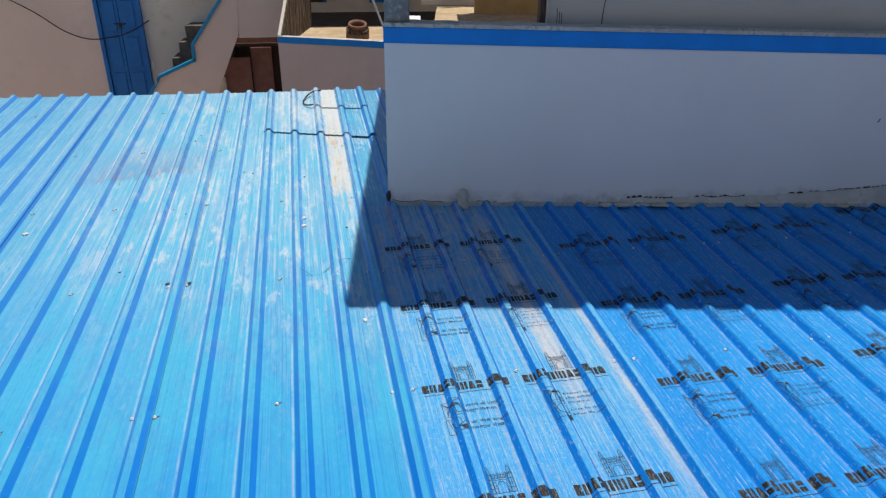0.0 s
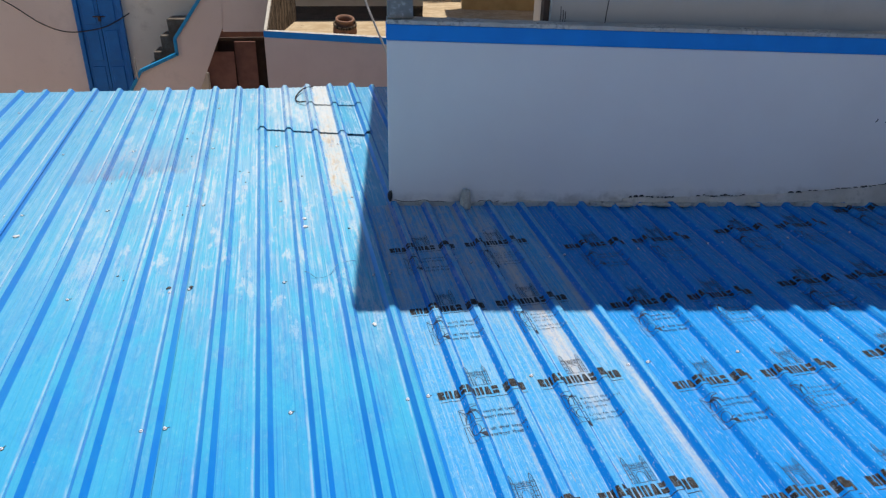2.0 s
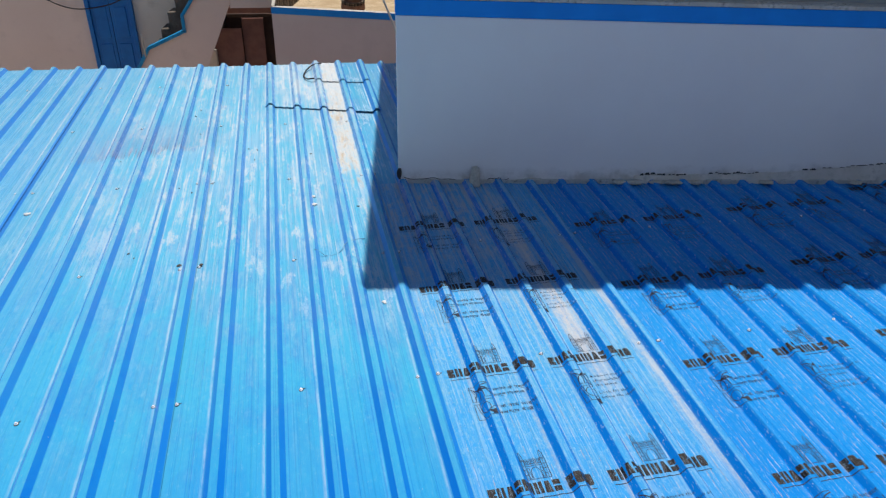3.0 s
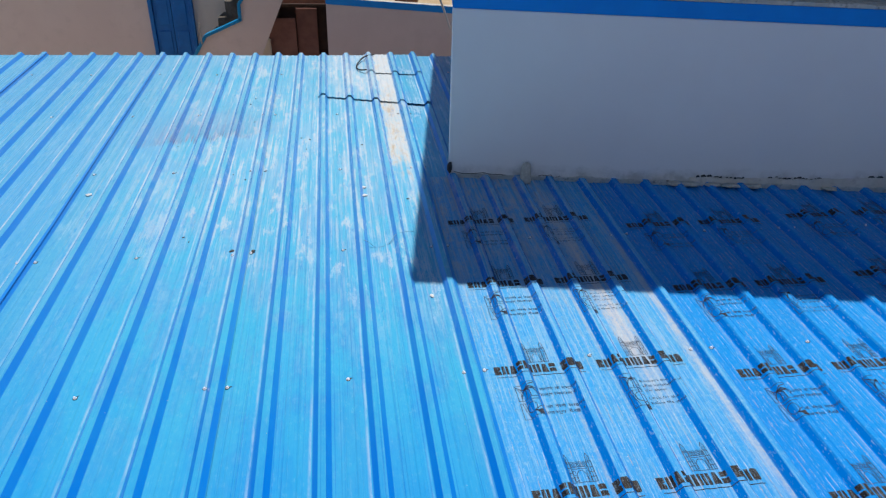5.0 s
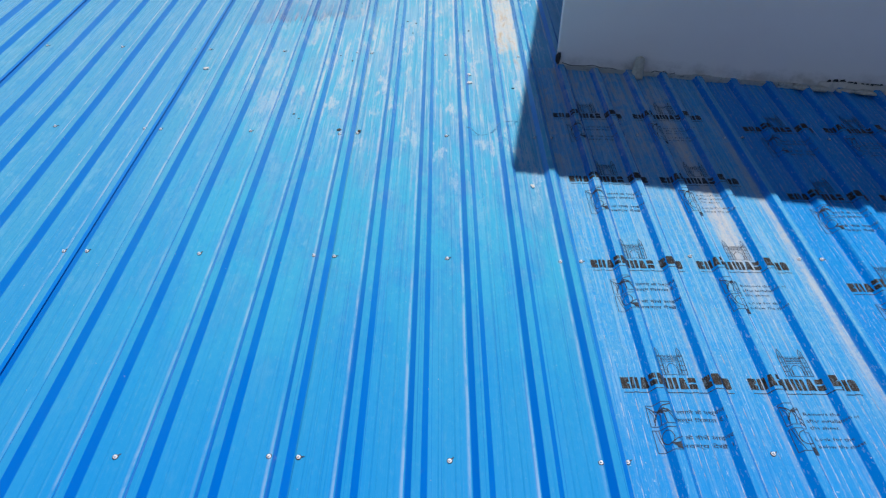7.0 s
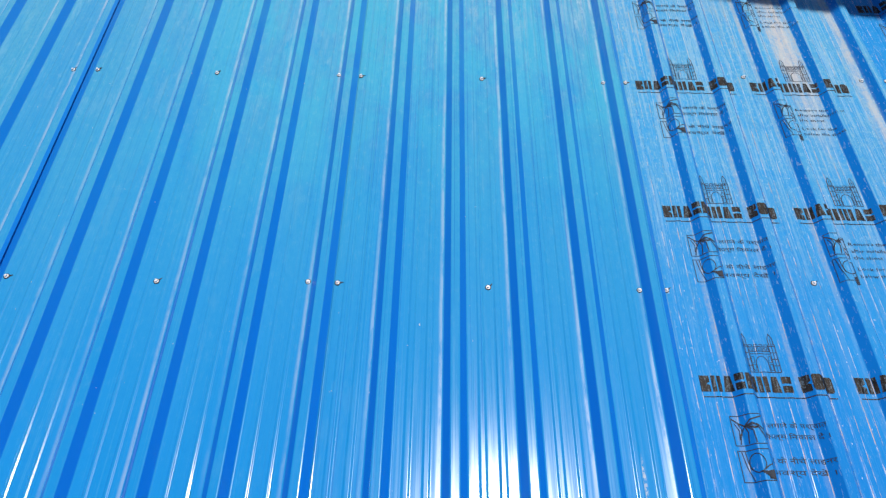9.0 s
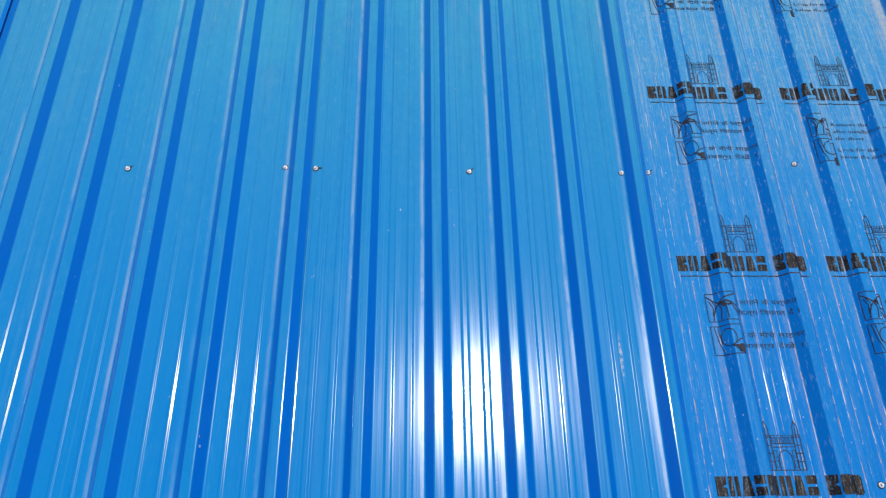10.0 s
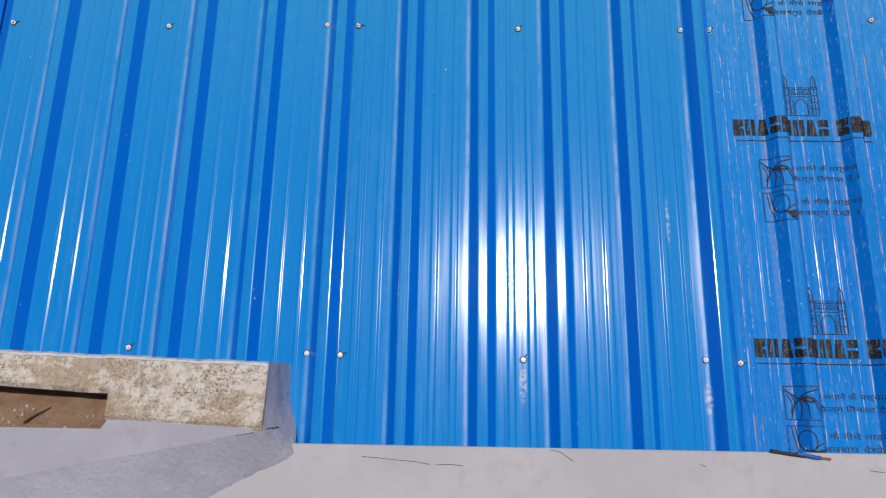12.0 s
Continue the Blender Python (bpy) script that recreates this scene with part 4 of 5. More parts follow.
def foot_z(x):
    """Height of the roof's plane at x along the parapet's face."""
    return -0.0190 - 0.00723 * (0.178 + 0.9906 * x) + 0.09007 * (2.668 - 0.1371 * x)


# mortar fillet, broken lumps and a drain stub where the wall meets the sheets
bm = bmesh.new()
for i in range(90):
    x = 0.03 + i * 0.055
    s = max(0.0, 0.45 + 0.9 * noise.noise(Vector((x * 4.1, 0, 2))))
    zr = foot_z(x)
    box(bm, x, x + 0.057, -0.004 - 0.022 * s, 0.0, zr - 0.03, zr + 0.016 + 0.018 * s, 0.003)
for p in bm.verts:
    p.co.z += 0.005 * noise.noise(p.co * 40)
part("mortar_fillet", bm, M_CEMENT, wall_front, "crumbling mortar fillet")


def lump(x, y, z, sx, sy, sz, mat, label, name="mortar_lump"):
    bm = bmesh.new()
    bmesh.ops.create_icosphere(bm, subdivisions=3, radius=1.0)
    for p in bm.verts:
        p.co *= 1 + 0.35 * noise.noise(p.co * 1.7 + Vector((x * 9, 0, 0)))
        p.co = Vector((p.co.x * sx, p.co.y * sy, p.co.z * sz))
    return tagged(mesh_ob(name, bm, mat, None, label, FRONT @ pose(x, y, z), True), category="mortar", group="mortar lumps at the wall")


for x, sx, sz in ((1.42, 0.045, 0.012), (1.52, 0.06, 0.014), (1.66, 0.05, 0.010), (1.78, 0.055, 0.013), (1.92, 0.06, 0.010), (2.42, 0.05, 0.009), (3.05, 0.06, 0.010)):
    zr = foot_z(x)
    lump(x, -0.035, zr + 0.018, sx, 0.03, sz, M_CRUMB, "broken pale mortar lump at the foot of the wall")
# solid black lump stands in for the dark inside a broken notch
lump(0.004, -0.006, 0.285, 0.016, 0.016, 0.034, M_RUBBER, "black lump painted as the dark of a broken corner notch", "notch_dark_lump")
drain = mesh_ob("drain_stub", lathe(bmesh.new(), [(0.036, 0.0), (0.038, 0.012), (0.033, 0.05), (0.029, 0.095), (0.024, 0.118), (0.012, 0.126)], 18), M_CRUMB, None, "short pale pipe stub at the foot of the white wall", FRONT @ pose(0.475, -0.040, 0.205, -6, 2, 0), True)
tagged(drain, category="pipe")

# terrace behind the parapet
terrace = structure("terrace_floor", prism(bmesh.new(), [(0.16, 0.24), (9.0, 0.95), (9.0, 11.0), (0.2, 11.0)], "z", 0.60, 0.80), M_FLOOR, "sandy cement terrace floor", TERRACE)
tower = structure("wall_tower", box(bmesh.new(), 0.987, 1.628, 0.215, 0.40, 0.80, 4.098), M_GREY, "grey plastered stair tower pier with a crack", FRONT)
structure("wall_tower_side", box(bmesh.new(), 1.630, 5.6, 0.235, 3.4, 0.80, 4.098), M_GREY, "grey plastered stair tower wall with cracks", FRONT)
structure("tower_jamb", box(bmesh.new(), 0.950, 0.985, 0.222, 0.30, 0.80, 4.098, 0.004), M_DARKWOOD, "dark wooden jamb at the tower's edge", FRONT)
bm = bmesh.new()
tube(bm, smooth_path([(1.335, 0.2135, 1.28), (1.341, 0.2135, 1.38), (1.348, 0.2135, 1.456), (1.349, 0.2135, 1.52), (1.358, 0.2135, 1.60), (1.354, 0.2135, 1.75)], 5), 0.0028, 6)
part("crack", bm, M_RUBBER, tower, "thin black crack")
for x, z0, z1 in ((1.052, 1.29, 1.40), (1.068, 1.29, 1.38), (1.082, 1.30, 1.37)):
    part("crack", tube(bmesh.new(), smooth_path([(x, 0.2135, z0), (x + 0.004, 0.2135, 0.5 * (z0 + z1)), (x + 0.001, 0.2135, z1)], 4), 0.0020, 6), M_RUBBER, tower, "thin black crack")
for x0, x1, dz in ((0.03, 0.36, 0.030), (0.56, 0.70, 0.026)):
    pts = [(x0 + (x1 - x0) * k / 7, -0.001, foot_z(x0 + (x1 - x0) * k / 7) + dz + rnd.uniform(-0.010, 0.010)) for k in range(8)]
    part("crack", tube(bmesh.new(), smooth_path(pts, 3), 0.0020, 6), M_RUBBER, wall_front, "dark crack along the wall's foot")


def skirt_z(x):
    """Top of the patched mortar skirt, which rises along the wall."""
    return 0.243 + 0.060 * max(0.0, x - 2.3) ** 1.5 + 0.008 * noise.noise(Vector((x * 9, 0, 4)))


bm = bmesh.new()
rows = []
for k in range(81):
    x = 1.52 + 0.027 * k
    top, y = skirt_z(x), -0.007 - 0.004 * noise.noise(Vector((x * 14, 2, 0)))
    rows.append([bm.verts.new(p) for p in ((x, 0.02, top - 0.004), (x, y + 0.003, top), (x, y, top - 0.006), (x, y - 0.006, foot_z(x) - 0.02), (x, 0.02, foot_z(x) - 0.02))])
for a, b in zip(rows, rows[1:]):
    for k in range(5):
        bm.faces.new((a[k], a[(k + 1) % 5], b[(k + 1) % 5], b[k]))
bm.faces.new(rows[0]), bm.faces.new(rows[-1][::-1])
part("mortar_skirt", bm, M_SKIRT, wall_front, "patched cream mortar skirt")
for x0, x1, r in ((1.56, 1.72, 0.0075), (1.75, 1.86, 0.006), (2.02, 2.22, 0.0065), (2.24, 2.34, 0.004), (2.66, 2.72, 0.006), (2.80, 2.86, 0.004), (2.92, 3.10, 0.0030), (3.12, 3.34, 0.0045), (3.34, 3.62, 0.0065)):
    bm = bmesh.new()
    x = x0
    while x < x1:
        w, h = rnd.uniform(0.012, 0.045), r * rnd.uniform(0.5, 1.9)
        z = skirt_z(x) + rnd.uniform(-0.003, 0.005)
        loft(bm, [(x, -0.0075, z), (x + w, -0.0075, z + rnd.uniform(-0.003, 0.003)), (x + w * 0.7, -0.0075, z + h), (x + w * 0.2, -0.0075, z + h * 0.8)], [(x, 0.0, z), (x + w, 0.0, z), (x + w * 0.7, 0.0, z + h), (x + w * 0.2, 0.0, z + h * 0.8)])
        x += w * rnd.uniform(0.75, 1.5)
    part("crack", bm, M_RUBBER, wall_front, "dark ragged gap along the wall's foot")
for x, z, w in ((3.140, 0.735, 0.0040), (3.208, 0.730, 0.0024)):
    part("chip", tube(bmesh.new(), smooth_path([(x, 0.0, z), (x + 0.008, 0.0, z + 0.004), (x + 0.014, 0.0, z + 0.020)], 4), w, 6), M_RUBBER, wall_front, "small dark chip in the paint")
stub = new("pipe_stub")
stub.matrix_basis = FRONT @ pose(3.640, -0.030, 0.135)
tagged(stub, "short grey pipe with dark cap and mossy foot", "pipe")
part("pipe", lathe(bmesh.new(), [(0.019, 0.0), (0.019, 0.185), (0.016, 0.190)], 16), M_PIPE, stub, "", None, True)
part("cap", box(bmesh.new(), -0.075, 0.045, -0.030, 0.030, 0.186, 0.206, 0.006), M_RUBBER, stub, "dark cap plate")
bm = bmesh.new()
bmesh.ops.create_icosphere(bm, subdivisions=3, radius=1.0)
for p in bm.verts:
    p.co *= 1 + 0.35 * noise.noise(p.co * 2.6)
    p.co = Vector((p.co.x * 0.040, p.co.y * 0.032, p.co.z * 0.028 + 0.022))
part("moss", bm, M_MOSS, stub, "dark green moss")
canopy = structure("canopy_slab", prism(bmesh.new(), [(0.0, 0.0), (6.0, 0.0), (6.0, 1.5), (0.75, 1.5), (0.75, 3.75), (0.0, 3.75)], "z", 4.10, 4.22), M_GREY, "concrete canopy slab over the terrace", pose(0.225, 1.995, 0, 0, 0, -9.2))
bm = bmesh.new()
tube(bm, [(0.990, 0.205, 0.80), (0.990, 0.205, 4.098)], 0.006, 10)
tagged(mesh_ob("tower_conduit", bm, M_PIPE, None, "pale conduit fixed to the tower's corner", FRONT), category="pipe")
structure("wall_back", box(bmesh.new(), -0.1, 9.0, 8.7, 8.9, 0.80, 4.0), M_CREAM, "cream back wall of the terrace", TERRACE)
# unseen slab added to keep sun off the floor before the ochre wall
structure("ochre_shade_slab", box(bmesh.new(), 0.72, 2.9, 5.55, 7.2, 3.40, 3.50), M_CREAM, "unseen slab added to shade the terrace floor", TERRACE)
tagged(mesh_ob("white_board", prism(bmesh.new(), [(0.20, 2.2), (0.403, 0.974), (0.60, 0.977), (0.50, 2.2)], "y", 8.20, 8.24), M_WHITE, None, "white painted board leaning on the back wall", TERRACE), category="board")
structure("wall_ochre", box(bmesh.new(), 0.79, 2.75, 6.95, 7.15, 0.80, 3.4), M_WOODLIT, "ochre brown painted wall on the terrace", TERRACE)

# ---- far terrace with the clay pot ----
FAR = pose(-0.592, 8.225, 0, 0, 0, -28.9)
wall_far = structure("wall_far", box(bmesh.new(), 0, 2.6, 0, 0.11, -3.2, 0.548), M_FARWALL, "shaded plaster wall of the far terrace", FAR)
part("painted_band", box(bmesh.new(), -0.003, 2.6, -0.005, 0.11, 0.5505, 0.630, 0.003), M_BAND, wall_far, "dark blue painted band")
part("cement_cap", rough_cap(bmesh.new(), 0.0, 2.6, -0.004, 0.115, 0.6305, 0.640, 0.06, 8.0), M_CEMENT, wall_far, "pale cement cap")
bm = bmesh.new()
prism(bm, [(-0.50, 8.30), (0.9, 7.53), (1.6, 9.0), (1.9, 10.9), (-0.2, 10.9)], "z", 0.30, 0.46)
structure("far_floor", bm, M_FLOOR, "sandy floor of the far terrace")
# porch strip: the shade under the overhead slab is painted into its dark colour
bm = bmesh.new()
prism(bm, [(-0.4, 10.902), (1.9, 10.902), (2.9, 13.98), (-1.4, 13.98)], "z", 0.30, 0.455)
structure("far_porch_floor", bm, M_DARKFLOOR, "porch floor before the blue doors, with shade painted in")
RAKE = pose(-0.592, 8.225, 0, 0, 0, -9.0)
bm = bmesh.new()
nr = 60
rake = [[bm.verts.new((0.055 + 0.012 * noise.noise(Vector((0, 9 * 4.2 * i / nr, k * 0.9))) + 0.010 * noise.noise(Vector((3, 40 * 4.2 * i / nr, k * 0.25))), 0.02 + 3.0 * i / nr, -0.3 + (0.93 + 1.75 * i / nr) * k / 14)) for k in range(15)] for i in range(nr + 1)]
back = [[bm.verts.new((0.0, 0.02 + 3.0 * i / nr, -0.3 + (0.93 + 1.75 * i / nr) * k)) for k in (0, 1)] for i in range(nr + 1)]
for i in range(nr):
    for k in range(14):
        bm.faces.new((rake[i][k], rake[i + 1][k], rake[i + 1][k + 1], rake[i][k + 1]))
    bm.faces.new((rake[i][14], rake[i + 1][14], back[i + 1][1], back[i][1]))
    bm.faces.new((back[i][0], back[i][1], back[i + 1][1], back[i + 1][0]))
wall_raked = structure("wall_raked", bm, M_ROUGH, "rough brown plastered wall with a rising top", RAKE)
bm = bmesh.new()
loft(bm, [(0.0, 0.02, 0.630), (0.040, 0.02, 0.630), (0.040, 3.02, 2.385), (0.0, 3.02, 2.385)], [(0.0, 0.02, 0.645), (0.040, 0.02, 0.645), (0.040, 3.02, 2.40), (0.0, 3.02, 2.40)])
part("rake_cap", bm, M_CRUMB, wall_raked, "pale worn cement capping")
structure("wall_far_back", box(bmesh.new(), -1.6, 6.0, 14.0, 14.2, 0.455, 5.0), M_HOUSE, "off-white house wall behind the far terrace")
# added slab above the view, there only to shade the porch floor
structure("porch_shade_slab", box(bmesh.new(), -1.5, 6.0, 11.4, 14.0, 3.1, 3.2), M_CREAM, "unseen slab added to shade the far porch")


def blue_door(x, w, z0, z1, m, label, shut=True):
    root = new("door")
    root.matrix_basis = m @ pose(x, 0, z0)
    tagged(root, label, "door")
    h = z1 - z0
    bm = bmesh.new()
    box(bm, -0.06, 0.0, -0.05, 0.06, 0, h, 0.006), box(bm, w, w + 0.06, -0.05, 0.06, 0, h, 0.006), box(bm, 0.0, w, -0.05, 0.06, h - 0.06, h, 0.006)
    part("door_frame", bm, M_DOOR, root)
    for k in range(2 if shut else 0):
        a = k * w / 2
        bm = bmesh.new()
        box(bm, a + 0.004, a + w / 2 - 0.004, -0.01, 0.025, 0, h - 0.065, 0.003)
        leaf = part("door_leaf", bm, M_DOOR, root)
        n = max(1, int(h / 0.55))
        for i in range(n):
            zz = 0.08 + i * (h - 0.15) / n
            bm = bmesh.new()
            box(bm, a + 0.05, a + w / 2 - 0.05, -0.024, -0.0105, zz, zz + (h - 0.15) / n - 0.09, 0.008)
            part("door_panel", bm, M_DOOR, leaf)
    # dark board stands in for the unlit room behind the frame
    part("unlit_backing", box(bmesh.new(), 0.0, w, 0.028, 0.045, 0, h - 0.062), M_DARKWOOD, root)
    if not shut:
        return root
    bm = bmesh.new()
    tube(bm, [(w / 2 - 0.09, -0.035, h * 0.55), (w / 2 + 0.09, -0.035, h * 0.55)], 0.009, 8)
    box(bm, w / 2 - 0.02, w / 2 + 0.02, -0.05, -0.02, h * 0.55 - 0.07, h * 0.55 + 0.01, 0.004)
    part("bolt", bm, M_DARKWOOD, root, "dark iron bolt and padlock")
    return root


blue_door(0.0, 0.62, 0.66, 2.6, pose(-0.36, 13.95, 0), "open blue door frame over a board painted room-dark", False)
blue_door(0.0, 0.75, 0.65, 2.6, pose(1.30, 13.95, 0), "dark blue panelled door in the cream wall")

pot = mesh_ob("clay_pot", lathe(bmesh.new(), [(0.09, 0.0), (0.14, 0.05), (0.165, 0.13), (0.158, 0.19), (0.118, 0.240), (0.112, 0.262), (0.126, 0.285), (0.133, 0.300), (0.128, 0.316), (0.106, 0.314), (0.092, 0.27), (0.12, 0.19), (0.10, 0.06)], 32), M_CLAY, None, "brown fired clay pot with a ringed neck on the terrace", pose(0.50, 8.46, 0.47, 17, 0, 0), True)
tagged(pot, category="pot")
bm = bmesh.new()
for z in (0.215, 0.238):
    tube(bm, [(0.152 * math.cos(a / 4 * math.pi / 2), 0.152 * math.sin(a / 4 * math.pi / 2), z + 0.004 * math.sin(a)) for a in range(17)], 0.011, 7)
part("rope_ring", bm, M_ROUGH, pot, "coil of coarse rope round the neck")
wire_thing("slack_cable", [(0.47, 6.5, 1.60), (0.464, 6.5, 1.377), (0.571, 6.5, 1.082), (0.66, 6.5, 0.86), (0.735, 6.5, 0.68), (0.80, 6.5, 0.50)], 0.012, M_PIPE, "grey cable hanging slack beside the white wall")

# ---- pink house with the outside stair ----
structure("wall_house", box(bmesh.new(), -9.0, -3.42, 10.6, 10.8, -3.2, 5.0), M_PINK, "pale pink plastered house wall in shade")
structure("wall_house_cream", box(bmesh.new(), -2.74, -0.40, 10.6, 10.8, -3.2, 5.0), M_CREAM, "cream plastered house wall behind the stair")
structure("wall_house_lintel", box(bmesh.new(), -1.205, -0.43, 9.61, 9.75, 0.46, 5.0), M_PINK, "pale pink wall over the brown shutter")
structure("wall_over_door", box(bmesh.new(), -3.42, -2.74, 10.602, 10.8, 1.65, 5.0), M_PINK, "plaster over the blue door")
structure("wall_under_door", box(bmesh.new(), -3.42, -2.74, 10.602, 10.8, -3.2, -0.70), M_PINK, "plaster under the blue door")
blue_door(0.0, 0.56, -0.70, 1.65, pose(-3.36, 10.56, 0), "dark blue double door of the pink house, bolted")
# solid box on the wall, its dark colour painted for an unlit opening
bm = bmesh.new()
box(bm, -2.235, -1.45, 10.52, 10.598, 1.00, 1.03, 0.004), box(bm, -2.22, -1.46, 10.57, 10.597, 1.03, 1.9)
window = mesh_ob("window_1", bm, M_WINDOWDARK, None, "dark barred window in the cream wall")
tagged(window, kind="structure")
for k in range(7):
    part("bar", tube(bmesh.new(), [(-2.18 + 0.11 * k, 10.555, 1.03), (-2.18 + 0.11 * k, 10.555, 1.9)], 0.008, 6), M_DOOR, window)

bm = bmesh.new()
ring = [(-2.70, -0.52), (-2.585, -0.335), (-2.434, -0.10), (-1.92, 0.13), (-1.893, 0.352), (-1.165, 1.320), (-1.150, 1.195), (-1.212, 0.506), (-1.525, -0.158), (-1.72, -0.60), (-2.1, -3.2), (-2.72, -3.2)]
prism(bm, ring, "y", 9.6, 9.7)
structure("wall_stair", bm, M_PINK, "pink side wall of the outside stair")
rail = new("stair_rail")
tagged(rail, "bright blue painted rail on the stair's side wall", "handrail")
for a, b in (((-2.70, -0.50), (-2.434, -0.086)), ((-2.434, -0.086), (-1.885, 0.152)), ((-1.893, 0.135), (-1.893, 0.37)), ((-1.893, 0.37), (-1.14, 1.375))):
    d = Vector((b[0] - a[0], 0, b[1] - a[1]))
    bm = bmesh.new()
    box(bm, -0.004, d.length + 0.004, -0.085, 0.085, -0.022, 0.024, 0.006)
    part("rail_bar", bm, M_RAIL, rail, "", pose(a[0], 9.64, a[1], 0, -math.degrees(math.atan2(d.z, d.x)), 0))
tagged(mesh_ob("post", lathe(bmesh.new(), [(0.012, 0.0), (0.012, 0.30), (0.008, 0.31)], 10), M_CRUMB, None, "thin pale post standing behind the roof end", pose(-2.47, 9.45, -0.18)), category="post")
stair = new("outside_stair")
tagged(stair, "worn dark stone stair against the house wall", "stairs")
for k in range(4):
    x, z = -2.42 + 0.135 * k + 0.09 * max(0, k - 3), -0.10 + 0.235 * k
    bm = bmesh.new()
    box(bm, x, min(x + 0.8, -1.30), 9.95, 10.59, z - 0.24, z, 0.012)
    for p in bm.verts:
        p.co += Vector((noise.noise(p.co * 6), noise.noise(p.co * 6 + Vector((9, 0, 0))), noise.noise(p.co * 6 + Vector((0, 9, 0))))) * 0.02
    part("step", bm, M_STEPS, stair)

shutter = new("wooden_shutter")
tagged(shutter, "red brown wooden shutter under the stair, part open", "shutter")
part("frame_beam", box(bmesh.new(), -1.75, -0.35, 9.80, 9.90, 0.36, 0.455, 0.006), M_WOOD, shutter)
part("frame_beam", box(bmesh.new(), -1.75, -0.35, 9.95, 10.02, 0.29, 0.335, 0.006), M_DARKWOOD, shutter)
part("leaf", box(bmesh.new(), -1.62, -1.10, 9.93, 9.97, -1.2, 0.125, 0.006), M_WOOD, shutter)
part("leaf", box(bmesh.new(), -1.090, -0.765, 10.02, 10.06, -1.2, 0.262, 0.006), M_WOOD, shutter)
part("back_board", box(bmesh.new(), -1.9, -0.2, 10.3, 10.34, -1.2, 0.6), M_DARKWOOD, shutter)
tagged(mesh_ob("stub_pillar", box(bmesh.new(), -1.70, -1.50, 9.76, 9.88, -3.2, -0.17, 0.02), M_CREAM, None, "small plastered stub pillar under the stair"), category="pillar")
wire_thing("sagging_wire", [(-4.9, 10.5, 1.15), (-4.30, 10.5, 0.80), (-3.90, 10.5, 0.50), (-3.54, 10.5, 0.372), (-3.10, 10.5, 0.42), (-2.85, 10.5, 0.52), (-2.63, 10.5, 0.645)], 0.009, M_WIRE, "black wire sagging across the pink wall and door")

# ---- near slab and the plastered block ----
NEAR = pose(0.0003, 0.0131, -0.0140, -1.0, 0.23, 0.05)
near_slab = structure("near_slab", box(bmesh.new(), -4.0, 4.06, -6.0, -1.130, -3.2, -0.080, 0.006), M_SLAB, "pale grey cement slab edge beside the roof", NEAR)


def block_ring(x, cut):
    """Section of the weathered block at x: far foot, far top, near top, near foot."""
    j = 0.004 * noise.noise(Vector((x * 8, 1, 0))) + 0.003 * noise.noise(Vector((x * 31, 1, 4)))
    near = -1.034 + min(0.03, 0.054 * (-1.463 - x)) if cut else -1.094 - 0.018 * min(1.0, max(0.0, (x + 1.42) / 0.32))
    far = min(0.035, 0.030 * (-1.106 - x))
    ring = [(x, -0.935 + far + j, -0.17), (x, -0.954 + far + j, 0.010 + j), (x, -0.961 + far + j, 0.019 + j), (x, near + 0.01 + j, 0.021 + j * 0.5), (x, near + j, 0.012)]
    return ring + ([(x, near + 0.002, -0.012), (x, -0.975, -0.02), (x, -0.975, -0.17)] if cut else [(x, near, -0.17)])


block = new("parapet_block")
block.matrix_basis = NEAR
tagged(block, "weathered speckled cement block with lime washed end", "parapet")
for name, x0, x1, count, cut in (("block_body", -1.463, -1.100, 14, False), ("block_ledge", -3.6, -1.463, 60, True)):
    bm = bmesh.new()
    rings = [[bm.verts.new(p) for p in block_ring(x0 + (x1 - x0) * k / count, cut)] for k in range(count + 1)]
    size = len(rings[0])
    for a, b in zip(rings, rings[1:]):
        for k in range(size):
            bm.faces.new((a[k], b[k], b[(k + 1) % size], a[(k + 1) % size]))
    bm.faces.new(rings[0]), bm.faces.new(rings[-1][::-1])
    part(name, bm, M_STONE, block)

# lime wash left along the block's far edge
bm = bmesh.new()
rows = []
for k in range(121):
    x = -3.6 + 2.497 * k / 120
    far = min(0.035, 0.030 * (-1.106 - x))
    j = 0.004 * noise.noise(Vector((x * 8, 1, 0))) + 0.003 * noise.noise(Vector((x * 31, 1, 4)))
    w = 0.002 + 0.003 * noise.noise(Vector((x * 23, 3, 1))) + 0.003 * noise.noise(Vector((x * 70, 3, 1)))
    rows.append([bm.verts.new(p) for p in ((x, -0.9535 + far + j, 0.008 + j), (x, -0.9600 + far + j, 0.0212 + j), (x, -0.962 + far + j - w, 0.0222 + j), (x, -0.962 + far + j - w - 0.002, 0.0195 + j))])
for a, b in zip(rows, rows[1:]):
    for k in range(3):
        bm.faces.new((a[k], a[k + 1], b[k + 1], b[k]))
part("lime_rim", bm, M_CHIP, block, "pale lime washed rim", None, False)


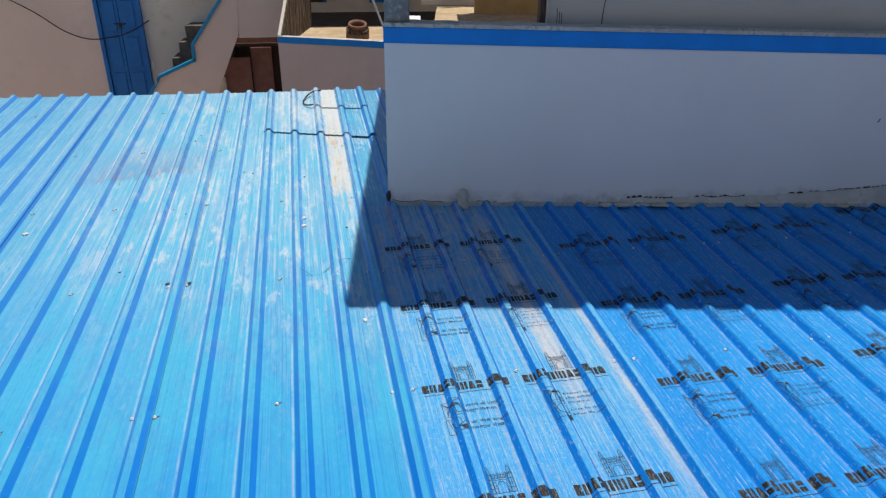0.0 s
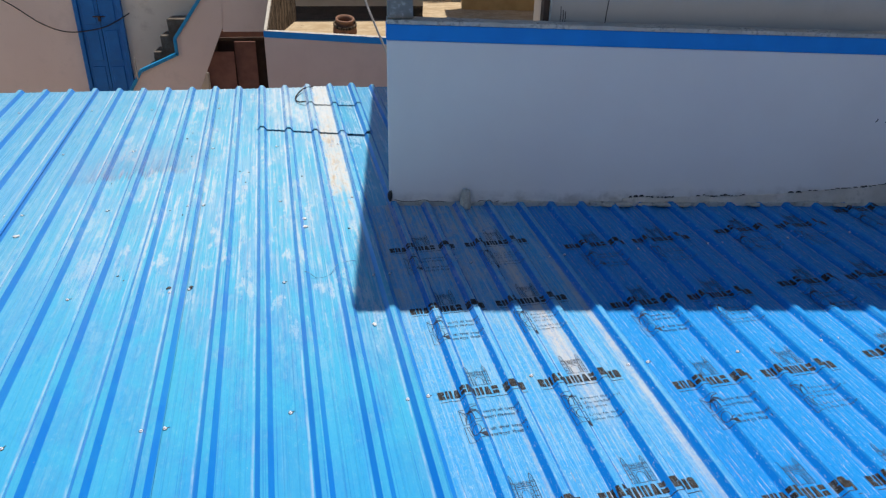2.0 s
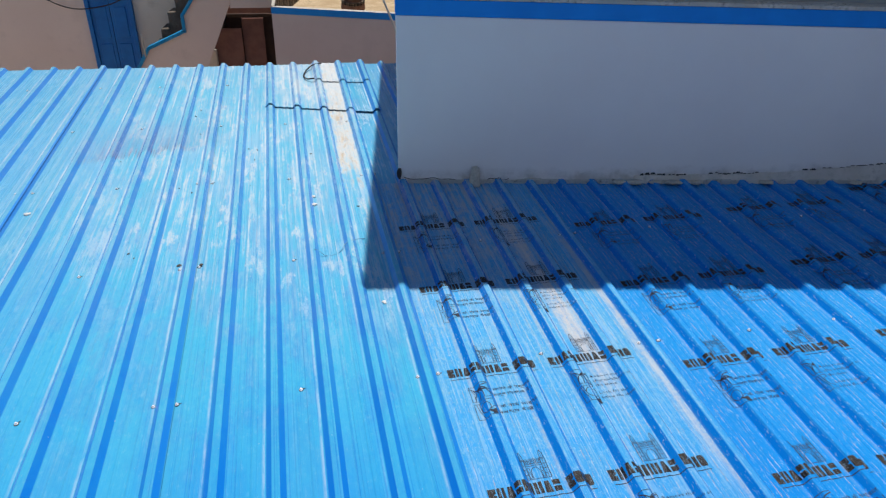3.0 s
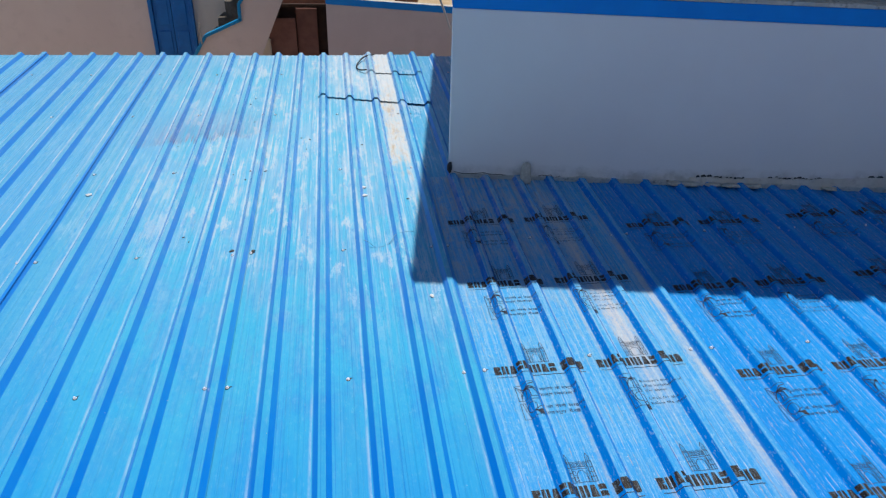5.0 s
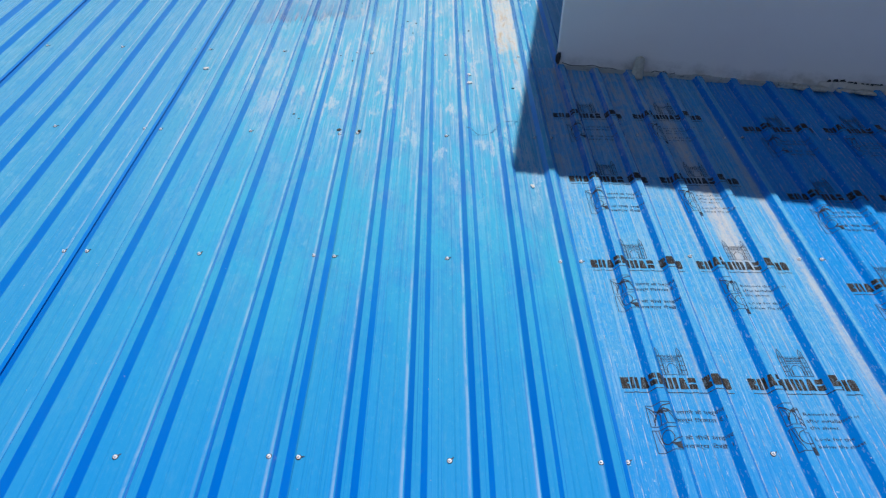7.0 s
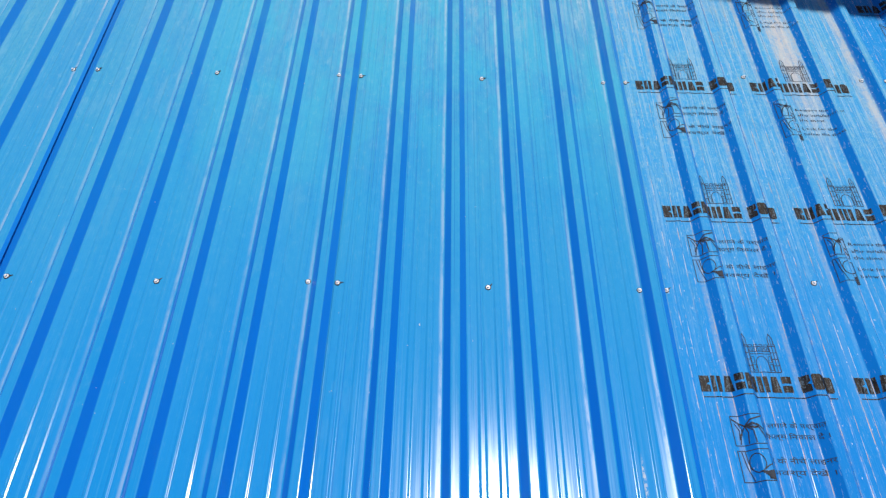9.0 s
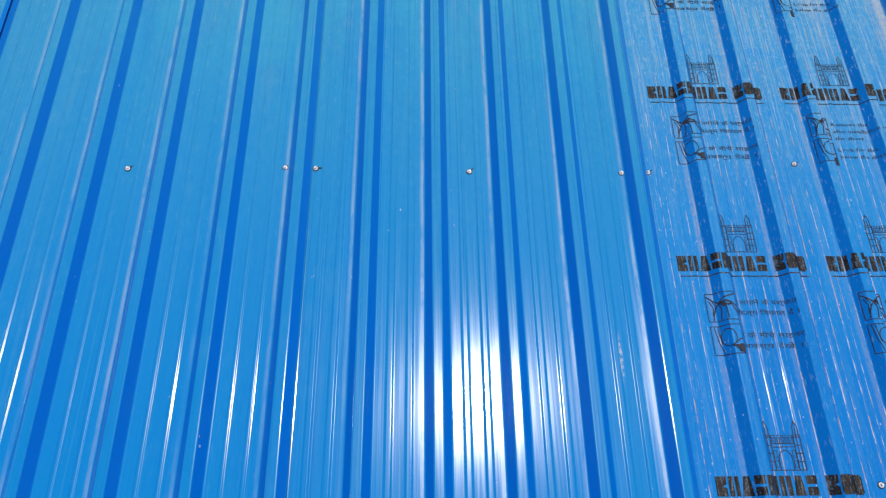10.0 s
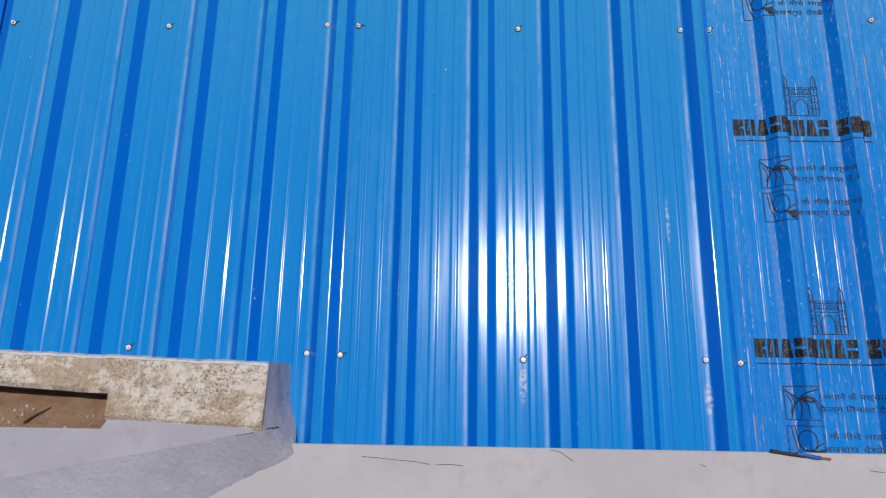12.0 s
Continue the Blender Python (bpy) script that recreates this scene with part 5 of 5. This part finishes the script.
def ruled(bm, top, foot, nu, nv, bump, seed):
    """A lumpy plaster face between a top edge and a foot, each a row of points."""
    def along(row, f):
        x = f * (len(row) - 1)
        k = min(int(x), len(row) - 2)
        return Vector(row[k]).lerp(Vector(row[k + 1]), x - k)
    grid = []
    for i in range(nu + 1):
        col = []
        f0, f1 = max(0.0, i / nu - 0.004), min(1.0, i / nu + 0.004)
        nrm = (along(top, f1) - along(top, f0)).cross(along(foot, i / nu) - along(top, i / nu)).normalized()
        for j in range(nv + 1):
            p = along(top, i / nu).lerp(along(foot, i / nu), j / nv)
            drip = Vector((p.x * 95, p.y * 30, p.z * 20 + seed))
            amt = bump * (0.7 * noise.noise(p * 18 + Vector((seed, 0, 0))) + 0.8 * noise.noise(drip) + 1.2 * max(0.0, noise.noise(p * 110 + Vector((0, 0, seed))) - 0.25))
            col.append(bm.verts.new(p + nrm * amt * (0 if i in (0, nu) else 1 if 0 < j < nv else 0.4)))
        grid.append(col)
    for i in range(nu):
        for j in range(nv):
            bm.faces.new((grid[i][j], grid[i][j + 1], grid[i + 1][j + 1], grid[i + 1][j]))
    return bm


bm = bmesh.new()
grid = [[bm.verts.new((-3.6 + 2.145 * i / 90, -1.118 + 0.135 * j / 10, -0.008 - 0.095 * (j / 10) ** 1.1 + 0.010 * noise.noise(Vector((i * 0.3, j * 0.5, 3))) + 0.006 * noise.noise(Vector((i * 1.3, j * 1.4, 5))))) for j in range(11)] for i in range(91)]
for i in range(90):
    for j in range(10):
        bm.faces.new((grid[i][j], grid[i + 1][j], grid[i + 1][j + 1], grid[i][j + 1]))
tagged(mesh_ob("mud_fill", bm, M_MUD, None, "dry brown mud lying in the block's hollow", NEAR, True), category="mud", kind="stuff")
for k in range(16):
    x, y = rnd.uniform(-1.80, -1.49), rnd.uniform(-1.110, -1.05)
    bm = bmesh.new()
    bmesh.ops.create_icosphere(bm, subdivisions=1, radius=rnd.uniform(0.0012, 0.0045))
    tagged(mesh_ob("pebble", bm, M_CRUMB, None, "tiny pale pebble on the dry mud", NEAR @ pose(x, y, -0.006 - 0.095 * max(0, (y + 1.118) / 0.135) ** 1.1)), category="pebble", group="pebbles on the mud")
twig = mesh_ob("twig", tube(bmesh.new(), smooth_path([(-1.665, -1.100, -0.012), (-1.65, -1.082, -0.024), (-1.625, -1.062, -0.040)]), 0.0022, 6), M_DARKWOOD, None, "thin dark twig lying on the dry mud", NEAR)
tagged(twig, category="twig")
step = new("plaster_step")
step.matrix_basis = NEAR
tagged(step, "lime washed plaster step beside the slab", "step")
bm = bmesh.new()
STEP_EDGE = [(-1.1085, -1.113, 0.0200), (-1.268, -1.144, 0.0145), (-1.463, -1.184, 0.0130), (-1.672, -1.224, 0.0125), (-3.6, -1.60, 0.0110)]
inner = [(-3.6, -1.1125), (-1.47, -1.1125), (-1.455, -1.085), (-1.20, -1.095)]
loft(bm, [(x, y, -0.06) for x, y, z in STEP_EDGE] + [(x, y, -0.06) for x, y in inner], [(x, y, z - 0.0008) for x, y, z in STEP_EDGE] + [(x, y, 0.0118) for x, y in inner])
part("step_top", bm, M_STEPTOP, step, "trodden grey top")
# one lime washed face runs round the rounded corner, over the block's end and the step
FACE_TOP = [(-1.1005, -0.955, 0.019), (-1.1035, -1.035, 0.022), (-1.107, -1.098, 0.0208), (-1.1085, -1.110, 0.0200), (-1.118, -1.1165, 0.0198), (-1.160, -1.1235, 0.018)] + STEP_EDGE[1:]
FACE_FOOT = [(-1.070, -0.930, -0.16), (-1.064, -1.040, -0.14), (-1.048, -1.120, -0.10), (-1.042, -1.155, -0.084), (-1.065, -1.1705, -0.083), (-1.130, -1.203, -0.082), (-1.236, -1.257, -0.082), (-1.44, -1.345, -0.082), (-1.64, -1.42, -0.082), (-3.6, -2.1, -0.082)]
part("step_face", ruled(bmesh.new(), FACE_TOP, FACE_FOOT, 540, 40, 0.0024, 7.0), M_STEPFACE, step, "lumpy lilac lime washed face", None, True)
part("crack", tube(bmesh.new(), smooth_path([(-1.1075, -1.110, 0.0190), (-1.0990, -1.1085, 0.0050), (-1.0915, -1.103, -0.010), (-1.0835, -1.101, -0.026), (-1.0770, -1.097, -0.038)], 4), 0.0013, 5), M_RUBBER, step, "dark crack")
cable = new("cable_scrap")
cable.matrix_basis = NEAR
tagged(cable, "scrap of blue cable with bare copper end on the slab", "cable")
part("sheath", tube(bmesh.new(), smooth_path([(0.075, -1.128, -0.074), (0.115, -1.134, -0.074), (0.155, -1.139, -0.073)]), 0.004, 7), M_WIRE, cable, "", None, True)
part("blue_core", tube(bmesh.new(), smooth_path([(0.135, -1.133, -0.072), (0.17, -1.140, -0.071), (0.19, -1.143, -0.074)]), 0.0045, 7), M_BLUEWIRE, cable, "", None, True)
part("copper_end", tube(bmesh.new(), smooth_path([(0.187, -1.143, -0.074), (0.203, -1.144, -0.075), (0.213, -1.145, -0.076)]), 0.003, 6), M_COPPER, cable, "", None, True)

SLAB_CRACKS = (((-0.883, -1.158), (-0.836, -1.161), (-0.793, -1.165), (-0.759, -1.167), (-0.723, -1.173)), ((-0.709, -1.174), (-0.676, -1.172), (-0.643, -1.175)), ((-0.437, -1.136), (-0.417, -1.139), (-0.404, -1.147), (-0.386, -1.159)), ((-0.089, -1.161), (-0.077, -1.167)), ((0.301, -1.169), (0.334, -1.172)))
for row in SLAB_CRACKS:
    pts = [(x, y, -0.0800) for x, y in row]
    part("crack", tube(bmesh.new(), smooth_path(pts, 4), 0.0007, 5), M_RUBBER, near_slab, "hairline crack")

# added wall out of view: blocks sky light from the right
structure("sky_block_right", box(bmesh.new(), 4.10, 4.30, -6.0, 1.90, -3.2, 4.098), M_GREY, "unseen grey wall added to darken the roof's right side")
structure("wall_under_roof", box(bmesh.new(), -6.0, 0.2, 4.90, 5.05, -3.2, 0.385), M_PINK, "plain plastered wall carrying the roof's end")

# ---- ground ----
structure("ground", box(bmesh.new(), -1500, 1500, -1500, 1500, -3.6, -3.2), M_EARTH, "bare earth ground between the houses")
